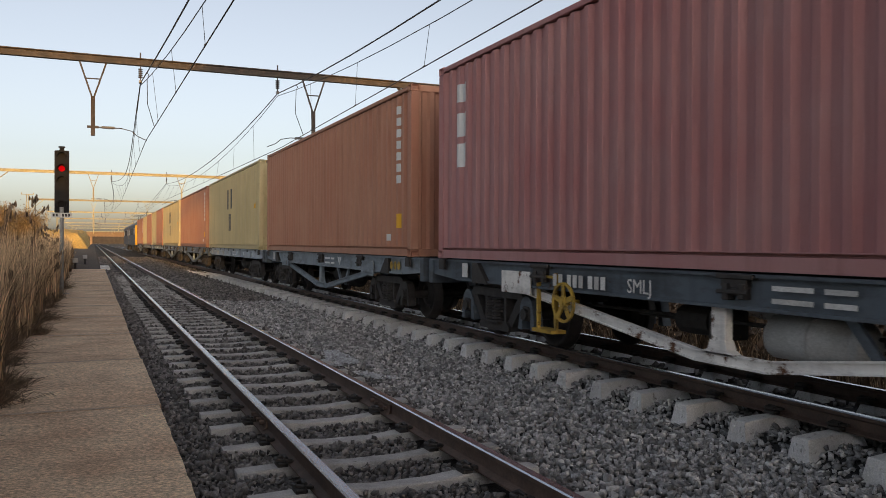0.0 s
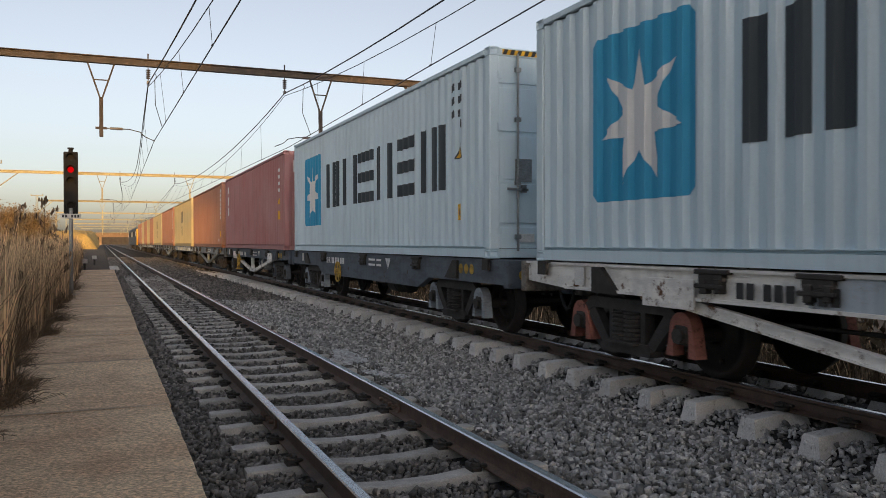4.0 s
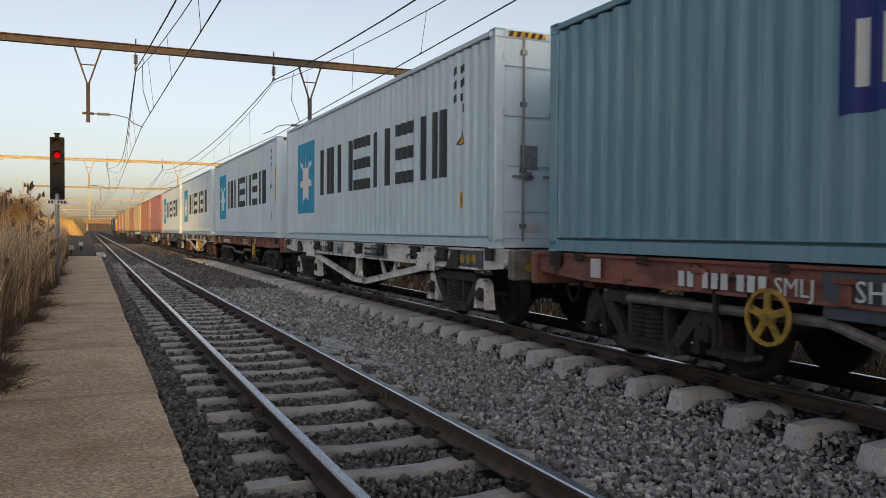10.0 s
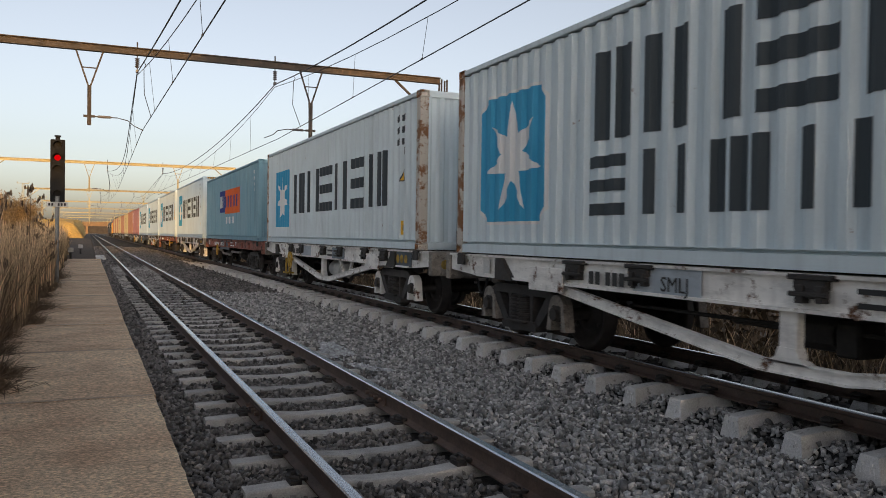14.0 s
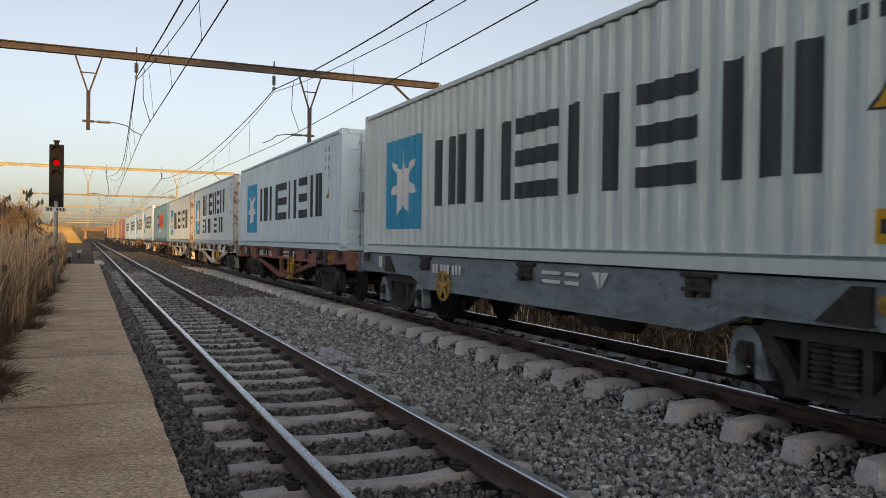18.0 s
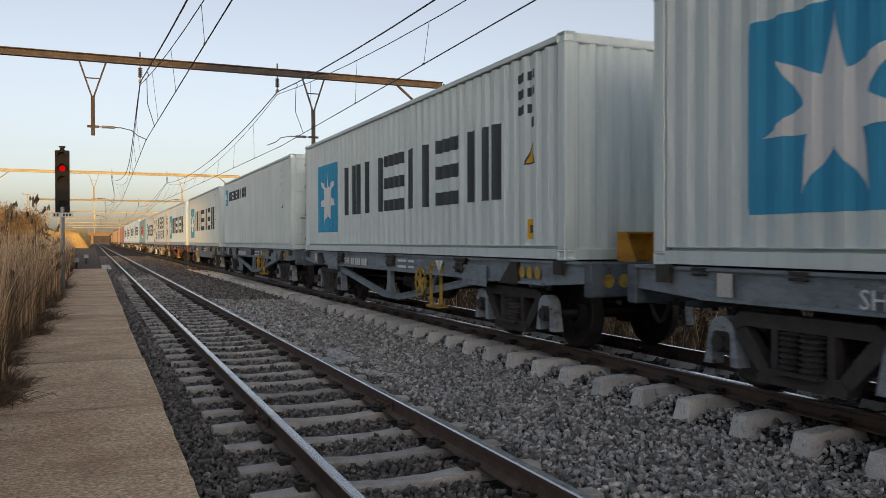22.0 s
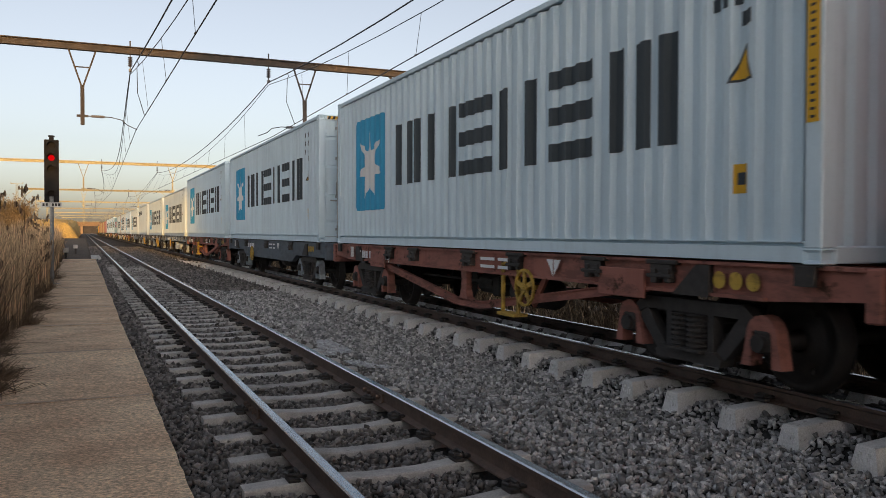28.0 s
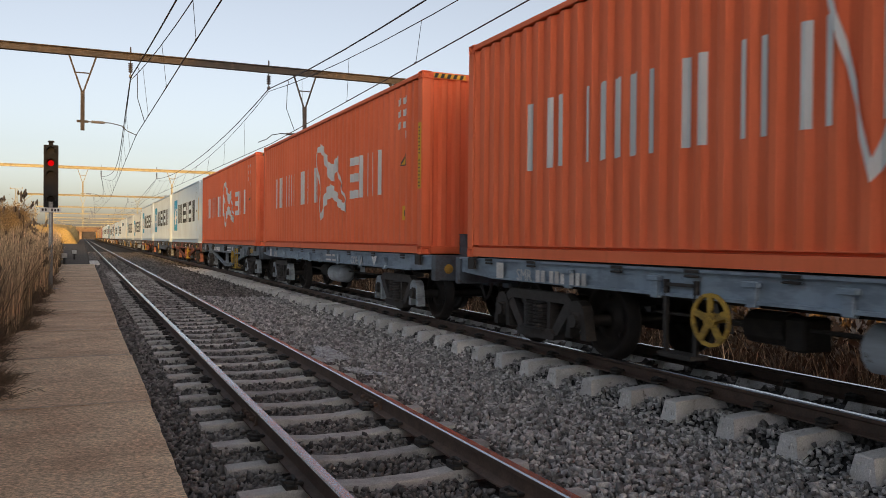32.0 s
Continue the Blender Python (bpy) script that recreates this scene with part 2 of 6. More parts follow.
M["straw"] = surface("dry_straw_grass", (0.74, 0.54, 0.33), (0.52, 0.375, 0.23), 0.5, 0.9, fine=8, relief=0, rnd=0.6, island=True)
M["weed"] = surface("dark_dry_weed", (0.13, 0.09, 0.055), (0.19, 0.13, 0.08), 2, 0.9, fine=8, relief=0, rnd=0.6, island=True)
M["leaf"] = surface("dull_olive_leaf", (0.26, 0.175, 0.08), (0.34, 0.225, 0.1), 0.8, 0.8, fine=6, relief=0, rnd=0.4, island=True)
M["far_wood"] = surface("dusky_far_wood", (0.06, 0.05, 0.042), (0.085, 0.068, 0.052), 0.02, 0.95, fine=0.3, relief=0, rnd=0)
M["bark"] = surface("grey_brown_bark", (0.10, 0.075, 0.055), (0.07, 0.05, 0.04), 6, 0.9, relief=0.6)
M["mast"] = surface("ochre_weathered_steel", (0.50, 0.42, 0.21), (0.38, 0.31, 0.15), 2.5, 0.75, stain=(0.10, 0.05, 0.03), stain_at=(0.58, 0.72))
# darker copy of the mast steel: paints shade onto the nearest gantries
M["mast_shaded"] = surface("shaded_brown_steel", (0.085, 0.066, 0.052), (0.05, 0.04, 0.033), 2.5, 0.8, stain=(0.15, 0.11, 0.08), stain_at=(0.55, 0.7))
M["wire"] = surface("dark_copper_wire", (0.05, 0.045, 0.045), (0.035, 0.03, 0.03), 3, 0.6, 0.3, relief=0, rnd=0)
M["porcelain"] = surface("grey_brown_porcelain", (0.09, 0.075, 0.07), (0.06, 0.05, 0.045), 9, 0.35)
M["signal"] = surface("black_signal_paint", (0.008, 0.009, 0.01), (0.013, 0.013, 0.014), 9, 0.95)
M["lens_dark"] = surface("unlit_signal_lens", (0.010, 0.010, 0.012), (0.013, 0.013, 0.014), 9, 0.9, relief=0)
M["lens_red"] = glow("lit_red_signal_lens", (0.85, 0.002, 0.004), 0.36)
M["white"] = surface("white_enamel", (0.68, 0.68, 0.66), (0.58, 0.58, 0.56), 6, 0.5, relief=0.1)
M["black"] = surface("black_lettering", (0.02, 0.02, 0.02), (0.03, 0.03, 0.03), 9, 0.6, relief=0)
M["powder"] = surface("white_lime_powder", (0.66, 0.68, 0.7), (0.5, 0.52, 0.54), 9, 0.95, relief=0.6, rnd=0.2, island=True)
M["bridge"] = surface("sunlit_sandy_concrete", (0.34, 0.22, 0.12), (0.27, 0.17, 0.09), 0.3, 0.9, fine=2)


# ---- mesh helpers ----
def mesh_of(name, verts, faces, mats=(), idx=None, smooth=False):
    me = bpy.data.meshes.new(name)
    me.from_pydata(verts, [], faces)
    for m in mats:
        me.materials.append(m)
    if idx is not None:
        me.polygons.foreach_set("material_index", idx)
    if smooth:
        me.polygons.foreach_set("use_smooth", [True] * len(me.polygons))
    me.update()
    return me


def bm_mesh(name, bm, smooth=False):
    bmesh.ops.recalc_face_normals(bm, faces=bm.faces)
    me = bpy.data.meshes.new(name)
    bm.to_mesh(me)
    bm.free()
    me.materials.append(None)
    if smooth:
        me.polygons.foreach_set("use_smooth", [True] * len(me.polygons))
    return me


def box(bm, x0, x1, y0, y1, z0, z1, bevel=0.0):
    g = bmesh.ops.create_cube(bm, size=1, matrix=Matrix.LocRotScale(((x0 + x1) / 2, (y0 + y1) / 2, (z0 + z1) / 2), None, (abs(x1 - x0), abs(y1 - y0), abs(z1 - z0))))
    if bevel:
        es = list({e for v in g["verts"] for e in v.link_edges})
        bmesh.ops.bevel(bm, geom=es, offset=bevel, segments=1, affect="EDGES", profile=0.5)


def tube(bm, a, b, r, n=8, r2=None):
    a, b = Vector(a), Vector(b)
    q = (b - a).to_track_quat("Z", "Y")
    bmesh.ops.create_cone(bm, cap_ends=True, segments=n, radius1=r, radius2=r if r2 is None else r2, depth=(b - a).length, matrix=Matrix.LocRotScale((a + b) / 2, q, None))


def beam(bm, a, b, w, h):
    """A bar of rectangular section from a to b."""
    a, b = Vector(a), Vector(b)
    q = (b - a).to_track_quat("Y", "Z")
    bmesh.ops.create_cube(bm, size=1, matrix=Matrix.LocRotScale((a + b) / 2, q, (w, (b - a).length, h)))


def prism(bm, poly, axis, lo, hi):
    """A polygon, given in the two other axes in order, drawn out along one axis."""
    def at(p, d):
        return {"x": (d, p[0], p[1]), "y": (p[0], d, p[1]), "z": (p[0], p[1], d)}[axis]
    va = [bm.verts.new(at(p, lo)) for p in poly]
    vb = [bm.verts.new(at(p, hi)) for p in poly]
    n = len(poly)
    bm.faces.new(va)
    bm.faces.new(vb[::-1])
    for i in range(n):
        bm.faces.new((va[i], vb[i], vb[(i + 1) % n], va[(i + 1) % n]))


CACHE = {}


def cached(key, make, smooth=False):
    """One shared mesh for each key; make(bm) draws it."""
    if key not in CACHE:
        bm = bmesh.new()
        make(bm)
        CACHE[key] = bm_mesh(key if isinstance(key, str) else key[0], bm, smooth)
    return CACHE[key]


def part(name, mesh, material, parent, label="", at=None):
    """One mesh object under a thing or under a part."""
    if isinstance(mesh, bmesh.types.BMesh):
        mesh = bm_mesh(name, mesh)
    ob = new(name, mesh)
    if material:
        if not mesh.materials:
            mesh.materials.append(None)
        ob.material_slots[0].link = "OBJECT"
        ob.material_slots[0].material = material
    ob.parent = parent
    if name.endswith("_bars"):
        tagged(ob, kind="stuff")
    if at is not None:
        ob.location = at
    return tagged(ob, label) if label else ob


def thing(name, label, category, at=(0, 0, 0), group="", kind=""):
    ob = new(name)
    ob.location = at
    ob.empty_display_size = 0.2
    return tagged(ob, label, category, group, kind)


# ---- ground, path and tracks ----
def section(x):
    """Height of the ballast bed across the line."""
    pts = [(0.40, -0.30), (0.62, -0.225), (0.86, -0.212), (2.85, -0.212), (3.4, -0.25), (4.2, -0.28), (4.8, -0.30), (5.03, -0.288), (5.17, -0.195), (5.42, -0.185), (7.0, -0.185), (7.3, -0.22), (8.2, -0.5), (8.6, -0.62)]
    for (a, za), (b, zb) in zip(pts, pts[1:]):
        if x <= b:
            return za + (zb - za) * max(0, (x - a)) / (b - a)
    return -0.62


def ground_mesh():
    xs = [-2500, -600, -150, -40, -12, -5, -2.5, -0.9, 0.3, 0.7, 8.2, 8.8, 11, 15, 40, 150, 600, 2500]
    zs = [-0.5, -0.5, -0.4, -0.2, -0.05, -0.05, -0.1, -0.16, -0.22, -0.40, -0.75, -0.7, -0.62, -0.55, -0.4, -0.4, -0.5, -0.5]
    ys = [-2500, -600, -150, -40, -10, 0, 5, 10, 15, 20, 30, 40, 55, 75, 100, 150, 220, 320, 450, 650, 1000, 2500]
    v = [(x, y, z + 0.03 * math.sin(y * 1.3 + x * 2.1) * (abs(x - 4) > 5 and abs(x) < 30)) for y in ys for x, z in zip(xs, zs)]
    n = len(xs)
    f = [(j * n + i, j * n + i + 1, (j + 1) * n + i + 1, (j + 1) * n + i) for j in range(len(ys) - 1) for i in range(n - 1)]
    return mesh_of("ground", v, f, [M["soil"]])


tagged(new("ground", ground_mesh()), "dry brown soil beside the railway", "ground", kind="structure")


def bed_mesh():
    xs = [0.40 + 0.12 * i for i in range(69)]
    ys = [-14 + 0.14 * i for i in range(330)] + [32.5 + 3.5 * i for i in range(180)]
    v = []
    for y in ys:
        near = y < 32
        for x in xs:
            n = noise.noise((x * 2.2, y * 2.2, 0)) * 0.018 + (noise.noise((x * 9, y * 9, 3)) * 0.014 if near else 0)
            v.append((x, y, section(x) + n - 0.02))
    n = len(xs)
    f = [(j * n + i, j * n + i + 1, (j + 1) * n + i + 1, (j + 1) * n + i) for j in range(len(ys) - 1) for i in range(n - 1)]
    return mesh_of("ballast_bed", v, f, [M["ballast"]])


tagged(new("ballast_bed", bed_mesh()), "bed of crushed stone under two tracks, blackened as gap shade", "ballast", kind="structure")


def pebbles(name, pitch, area, size, height, mat, seed, skip=None, squash=0.9, layers=(1.0, 0.8, 0.3)):
    """Many small broken stones as one mesh, heaped in loose layers; each fraction in layers is the share of places filled there."""
    rng = np.random.default_rng(seed)
    base = np.array([(-1, -1, -1), (1, -1, -1), (1, 1, -1), (-1, 1, -1), (-1, -1, 1), (1, -1, 1), (1, 1, 1), (-1, 1, 1)]) * 0.66
    tri = np.array([(0, 2, 1), (0, 3, 2), (4, 5, 6), (4, 6, 7), (0, 1, 5), (0, 5, 4), (1, 2, 6), (1, 6, 5), (2, 3, 7), (2, 7, 6), (3, 0, 4), (3, 4, 7)])
    X, Y, L = [], [], []
    for k, share in enumerate(layers):
        gx, gy = np.meshgrid(np.arange(area[0], area[1], pitch), np.arange(area[2], area[3], pitch))
        gx = gx + (np.arange(gx.shape[0])[:, None] % 2) * pitch / 2
        keep = rng.uniform(0, 1, gx.shape) < share
        X.append((gx + rng.uniform(-0.36, 0.36, gx.shape) * pitch)[keep])
        Y.append((gy + rng.uniform(-0.36, 0.36, gx.shape) * pitch)[keep])
        L.append(np.full(keep.sum(), k))
    x, y, lay = np.concatenate(X), np.concatenate(Y), np.concatenate(L)
    if skip:
        keep = ~skip(x, y)
        x, y, lay = x[keep], y[keep], lay[keep]
    n = len(x)
    z = np.array([height(a, b) for a, b in zip(x, y)])
    r = size[0] + (size[1] - size[0]) * rng.uniform(0, 1, n) ** 1.6
    sc = np.stack([rng.uniform(0.75, 1.45, n), rng.uniform(0.6, 1.0, n), rng.uniform(0.5, 0.95, n) * squash / 0.8], 1)
    v = (base[None] * rng.uniform(0.5, 1.25, (n, 8, 1)) + rng.uniform(-0.2, 0.2, (n, 8, 3))) * sc[:, None] * r[:, None, None]
    a, b = rng.uniform(0, 6.28, n), rng.normal(0, 0.8 * squash, n)
    ca, sa, cb, sb = np.cos(a)[:, None], np.sin(a)[:, None], np.cos(b)[:, None], np.sin(b)[:, None]
    vx, vz = v[..., 0] * cb + v[..., 2] * sb, -v[..., 0] * sb + v[..., 2] * cb
    v = np.stack([vx * ca - v[..., 1] * sa, vx * sa + v[..., 1] * ca, vz], -1)
    v += np.stack([x, y, z - 0.012 + lay * size[0] * 0.75 + r * rng.uniform(-0.1, 0.35, n)], 1)[:, None]
    f = (tri[None] + 8 * np.arange(n)[:, None, None]).reshape(-1, 3)
    me = bpy.data.meshes.new(name)
    me.vertices.add(n * 8)
    me.vertices.foreach_set("co", v.reshape(-1))
    me.loops.add(len(f) * 3)
    me.loops.foreach_set("vertex_index", f.reshape(-1))
    me.polygons.add(len(f))
    me.polygons.foreach_set("loop_start", np.arange(0, len(f) * 3, 3))
    me.materials.append(mat)
    me.update(calc_edges=True)
    return new(name, me)


NEAR_X, PITCH_N, PITCH_F = 1.87, 0.6655, 0.688


def on_sleeper(x, y):
    k = np.abs(((y - 4.95) / PITCH_N + 0.5) % 1 - 0.5) * PITCH_N
    near = (np.abs(x - NEAR_X) < 1.0) & (k < 0.095)
    k2 = np.abs(((y - 3.965) / PITCH_F + 0.5) % 1 - 0.5) * PITCH_F
    far = (np.abs(x - RAIL_MID) < 1.07) & (np.abs(x - RAIL_MID) > 0.46) & (k2 < 0.115)
    rails = (np.abs(np.abs(x - NEAR_X) - 0.565) < 0.08) | (np.abs(np.abs(x - RAIL_MID) - 0.565) < 0.08)
    return near | far | rails


RAIL_MID = 6.075
tagged(pebbles("ballast_stones", 0.052, (2.9, 5.5, 2.2, 12.0), (0.021, 0.039), lambda x, y: section(x), M["stone"], 3, on_sleeper, layers=(1.0, 0.3, 0.08)), "broken grey ballast stones between the tracks", "ballast", kind="stuff")
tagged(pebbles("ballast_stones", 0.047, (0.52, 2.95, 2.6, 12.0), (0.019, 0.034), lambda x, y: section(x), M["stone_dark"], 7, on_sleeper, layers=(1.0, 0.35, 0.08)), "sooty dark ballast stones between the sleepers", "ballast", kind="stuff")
tagged(pebbles("ballast_stones", 0.075, (2.9, 5.5, 12.0, 23.0), (0.030, 0.055), lambda x, y: section(x), M["stone"], 4, on_sleeper, layers=(1.0, 0.3)), "broken grey ballast stones, farther on", "ballast", kind="stuff")
# dark stone here paints in the shaded sides seen at a low angle
tagged(pebbles("ballast_stones", 0.085, (2.9, 5.5, 23.0, 36.0), (0.034, 0.060), lambda x, y: section(x), M["stone_dark"], 24, on_sleeper, layers=(1.0, 0.3)), "ballast stones between the tracks farther on, darkened for shade", "ballast", kind="stuff")
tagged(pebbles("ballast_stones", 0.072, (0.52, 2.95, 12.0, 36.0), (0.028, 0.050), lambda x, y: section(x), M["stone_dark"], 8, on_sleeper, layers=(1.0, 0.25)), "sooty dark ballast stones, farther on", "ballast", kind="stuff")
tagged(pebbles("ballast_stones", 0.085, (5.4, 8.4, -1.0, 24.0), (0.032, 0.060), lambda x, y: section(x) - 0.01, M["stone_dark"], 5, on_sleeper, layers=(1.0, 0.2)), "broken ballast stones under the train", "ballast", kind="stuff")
# dark stone again: shade of the distant ballast put into its colour
tagged(pebbles("ballast_stones", 0.16, (0.52, 5.5, 36.0, 95.0), (0.05, 0.09), lambda x, y: section(x) - 0.015, M["stone_dark"], 9, on_sleeper, layers=(1.0,)), "broken grey ballast stones far along the line, darkened for shade", "ballast", kind="stuff")
tagged(pebbles("ballast_stones", 0.075, (0.52, 5.5, -9.0, 2.6), (0.032, 0.064), lambda x, y: section(x), M["stone"], 10, on_sleeper, layers=(1.0, 0.6)), "broken grey ballast stones beside the viewpoint", "ballast", kind="stuff")
tagged(pebbles("lime_powder", 0.034, (2.78, 3.3, 8.95, 11.6), (0.014, 0.034), lambda x, y: section(x) + 0.045 if noise.noise((x * 2.4, y * 1.2, 7)) > 0.0 else -0.6, M["powder"], 6, None, 0.35, layers=(0.9,)), "patch of spilt white powder on the ballast", "powder", kind="stuff")


def rail_mesh(z):
    head = [(-0.034, -0.036), (-0.035, -0.012), (-0.028, -0.002), (0.028, -0.002), (0.035, -0.012), (0.034, -0.036)]
    rest = [(0.009, -0.052), (0.009, -0.125), (0.065, -0.143), (0.065, -0.155), (-0.065, -0.155), (-0.065, -0.143), (-0.009, -0.125), (-0.009, -0.052)]
    prof = head + rest
    ys = [-60, 0, 30, 100, 300, 900]
    v = [(px, y, pz) for y in ys for px, pz in prof]
    n = len(prof)
    f, idx = [], []
    for j in range(len(ys) - 1):
        for i in range(n):
            k = (i + 1) % n
            f.append((j * n + i, j * n + k, (j + 1) * n + k, (j + 1) * n + i))
            idx.append(1 if i in (1, 2, 3) else 0)
    return mesh_of("rail", v, f, [M["rail_side"], M["rail_top"]], idx)


def sleeper_near(bm):
    hl = 0.99
    sec = lambda w, z: [(-w, z), (w, z)]
    xs = [(-hl, -0.170), (-0.72, -0.162), (-0.42, -0.162), (-0.18, -0.182), (0.18, -0.182), (0.42, -0.162), (0.72, -0.162), (hl, -0.170)]
    rows = [[bm.verts.new((x, s * w, z)) for s, w, z in ((-1, 0.112, -0.36), (-1, 0.076, zt - 0.01), (-1, 0.066, zt), (1, 0.066, zt), (1, 0.076, zt - 0.01), (1, 0.112, -0.36))] for x, zt in xs]
    for a, b in zip(rows, rows[1:]):
        for i in range(5):
            bm.faces.new((a[i], a[i + 1], b[i + 1], b[i]))
    bm.faces.new(rows[0][::-1])
    bm.faces.new(rows[-1])


def sleeper_far(bm):
    hl = 1.06
    xs = [(-hl - 0.03, -0.40), (-hl, -0.178), (-hl + 0.01, -0.168), (-0.80, -0.152), (-0.49, -0.150), (-0.44, -0.29), (0.44, -0.29), (0.49, -0.150), (0.80, -0.152), (hl - 0.01, -0.168), (hl, -0.178), (hl + 0.03, -0.40)]
    rows = [[bm.verts.new((x, s * w, z)) for s, w, z in ((-1, 0.130, -0.41), (-1, 0.078 + 0.04 * (zt < -0.2), zt - 0.006), (-1, 0.070 + 0.04 * (zt < -0.2), zt), (1, 0.070 + 0.04 * (zt < -0.2), zt), (1, 0.078 + 0.04 * (zt < -0.2), zt - 0.006), (1, 0.130, -0.41))] for x, zt in xs]
    for a, b in zip(rows, rows[1:]):
        for i in range(5):
            bm.faces.new((a[i], a[i + 1], b[i + 1], b[i]))
    bm.faces.new(rows[0][::-1])
    bm.faces.new(rows[-1])


def clips(bm):
    """Two curled spring clips and their seats at one rail."""
    for s in (-1, 1):
        x = s * 0.105
        box(bm, x - 0.045, x + 0.03, -0.06, 0.06, -0.168, -0.138, 0.006)
        pts = [(-0.055, -0.02, -0.128), (-0.05, -0.07, -0.122), (0.0, -0.085, -0.112), (0.045, -0.06, -0.108), (0.05, 0.02, -0.118), (0.02, 0.065, -0.124), (-0.02, 0.05, -0.108), (-0.02, -0.03, -0.112)]
        wire = [Vector((x + s * px, py, pz)) for px, py, pz in pts]
        for a, b in zip(wire, wire[1:]):
            tube(bm, a, b, 0.014, 6)


def cast_mark(bm):
    """Raised cast bars on the end of a sleeper."""
    for k, (y, z, w, h) in enumerate(((-0.055, -0.27, 0.012, 0.05), (-0.02, -0.27, 0.012, 0.05), (0.02, -0.275, 0.02, 0.022), (0.055, -0.27, 0.012, 0.05), (-0.03, -0.225, 0.02, 0.02), (0.035, -0.222, 0.028, 0.018))):
        box(bm, -0.008, 0.012, y - w / 2, y + w / 2, z - h / 2, z + h / 2)


def rail_pad(bm):
    """Pale moulded fastening blocks on the inner side of a rail."""
    box(bm, -0.035, 0.035, -0.085, -0.02, -0.145, -0.105, 0.012)
    box(bm, -0.03, 0.04, 0.015, 0.085, -0.15, -0.11, 0.012)


def track(name, x, z, pitch, y0, maker, mat, label, lift):
    root = thing(name, label, "track", (x, 0, z), kind="structure")
    for s in (-1, 1):
        part("rail", CACHE.setdefault("rail", rail_mesh(0)), None, root, "worn steel rail with a bright head", at=(s * 0.565, 0, 0))
    me, cl = cached(name + "_sleeper", maker), cached("clips", clips)
    rng = random.Random(5)
    n = 0
    y = y0 - 28 * pitch
    verts, faces = [], []
    src = [v.co.copy() for v in me.vertices]
    fs = [tuple(p.vertices) for p in me.polygons]
    while y < 260:
        jitter = rng.uniform(-0.025, 0.025)
        if y < 56:
            sl = part("sleeper", me, mat, root, at=(rng.uniform(-0.02, 0.02), y + jitter, rng.uniform(-0.008, 0.004) - (0.0 if y < 38 else 0.012 * (y - 38))))
            sl.rotation_euler = (0, 0, rng.uniform(-0.012, 0.012))
            if y < 30:
                for s in (-1, 1):
                    part("rail_clip", cl, M["iron"], sl, at=(s * 0.565, 0, lift))
                if lift:
                    part("cast_mark", cached("cast_mark", cast_mark), mat, sl, at=(-1.068, 0, 0))
                    part("rail_pad", cached("rail_pad", rail_pad), M["pad"], sl, "pale moulded fastening block", at=(-0.43, 0, lift))
        else:
            o = len(verts)
            verts += [(v.x, v.y + y, v.z - 0.25) for v in src]
            faces += [tuple(i + o for i in f) for f in fs]
        y += pitch
    far = mesh_of("far_sleepers", verts, faces, [mat])
    tagged(part("far_sleepers", far, None, root), kind="stuff")
    return root


near_track = track("track_near", NEAR_X, 0.0, PITCH_N, 4.95, sleeper_near, M["sleeper"], "narrow-gauge track on worn concrete sleepers", 0.0)
far_track = track("track_far", RAIL_MID, 0.06, PITCH_F, 3.965, sleeper_far, M["sleeper_pale"], "narrow-gauge track on raised pale concrete sleepers", 0.03)


def fishplate(bm):
    for s in (-1, 1):
        prism(bm, [(s * 0.012, -0.045), (s * 0.032, -0.05), (s * 0.024, -0.085), (s * 0.034, -0.12), (s * 0.05, -0.135), (s * 0.012, -0.125)], "y", -0.26, 0.26)
        for y in (-0.18, -0.06, 0.06, 0.18):
            tube(bm, (s * 0.02, y, -0.085), (s * 0.065, y, -0.085), 0.02, 6)


for s, y in ((-1, 6.83), (1, 7.02)):
    for yy in (y, y + 13.0, y + 26.0):
        part("fishplate", cached("fishplate", fishplate), M["rail_side"], near_track, "bolted rail joint plate", at=(s * 0.565, yy, 0))

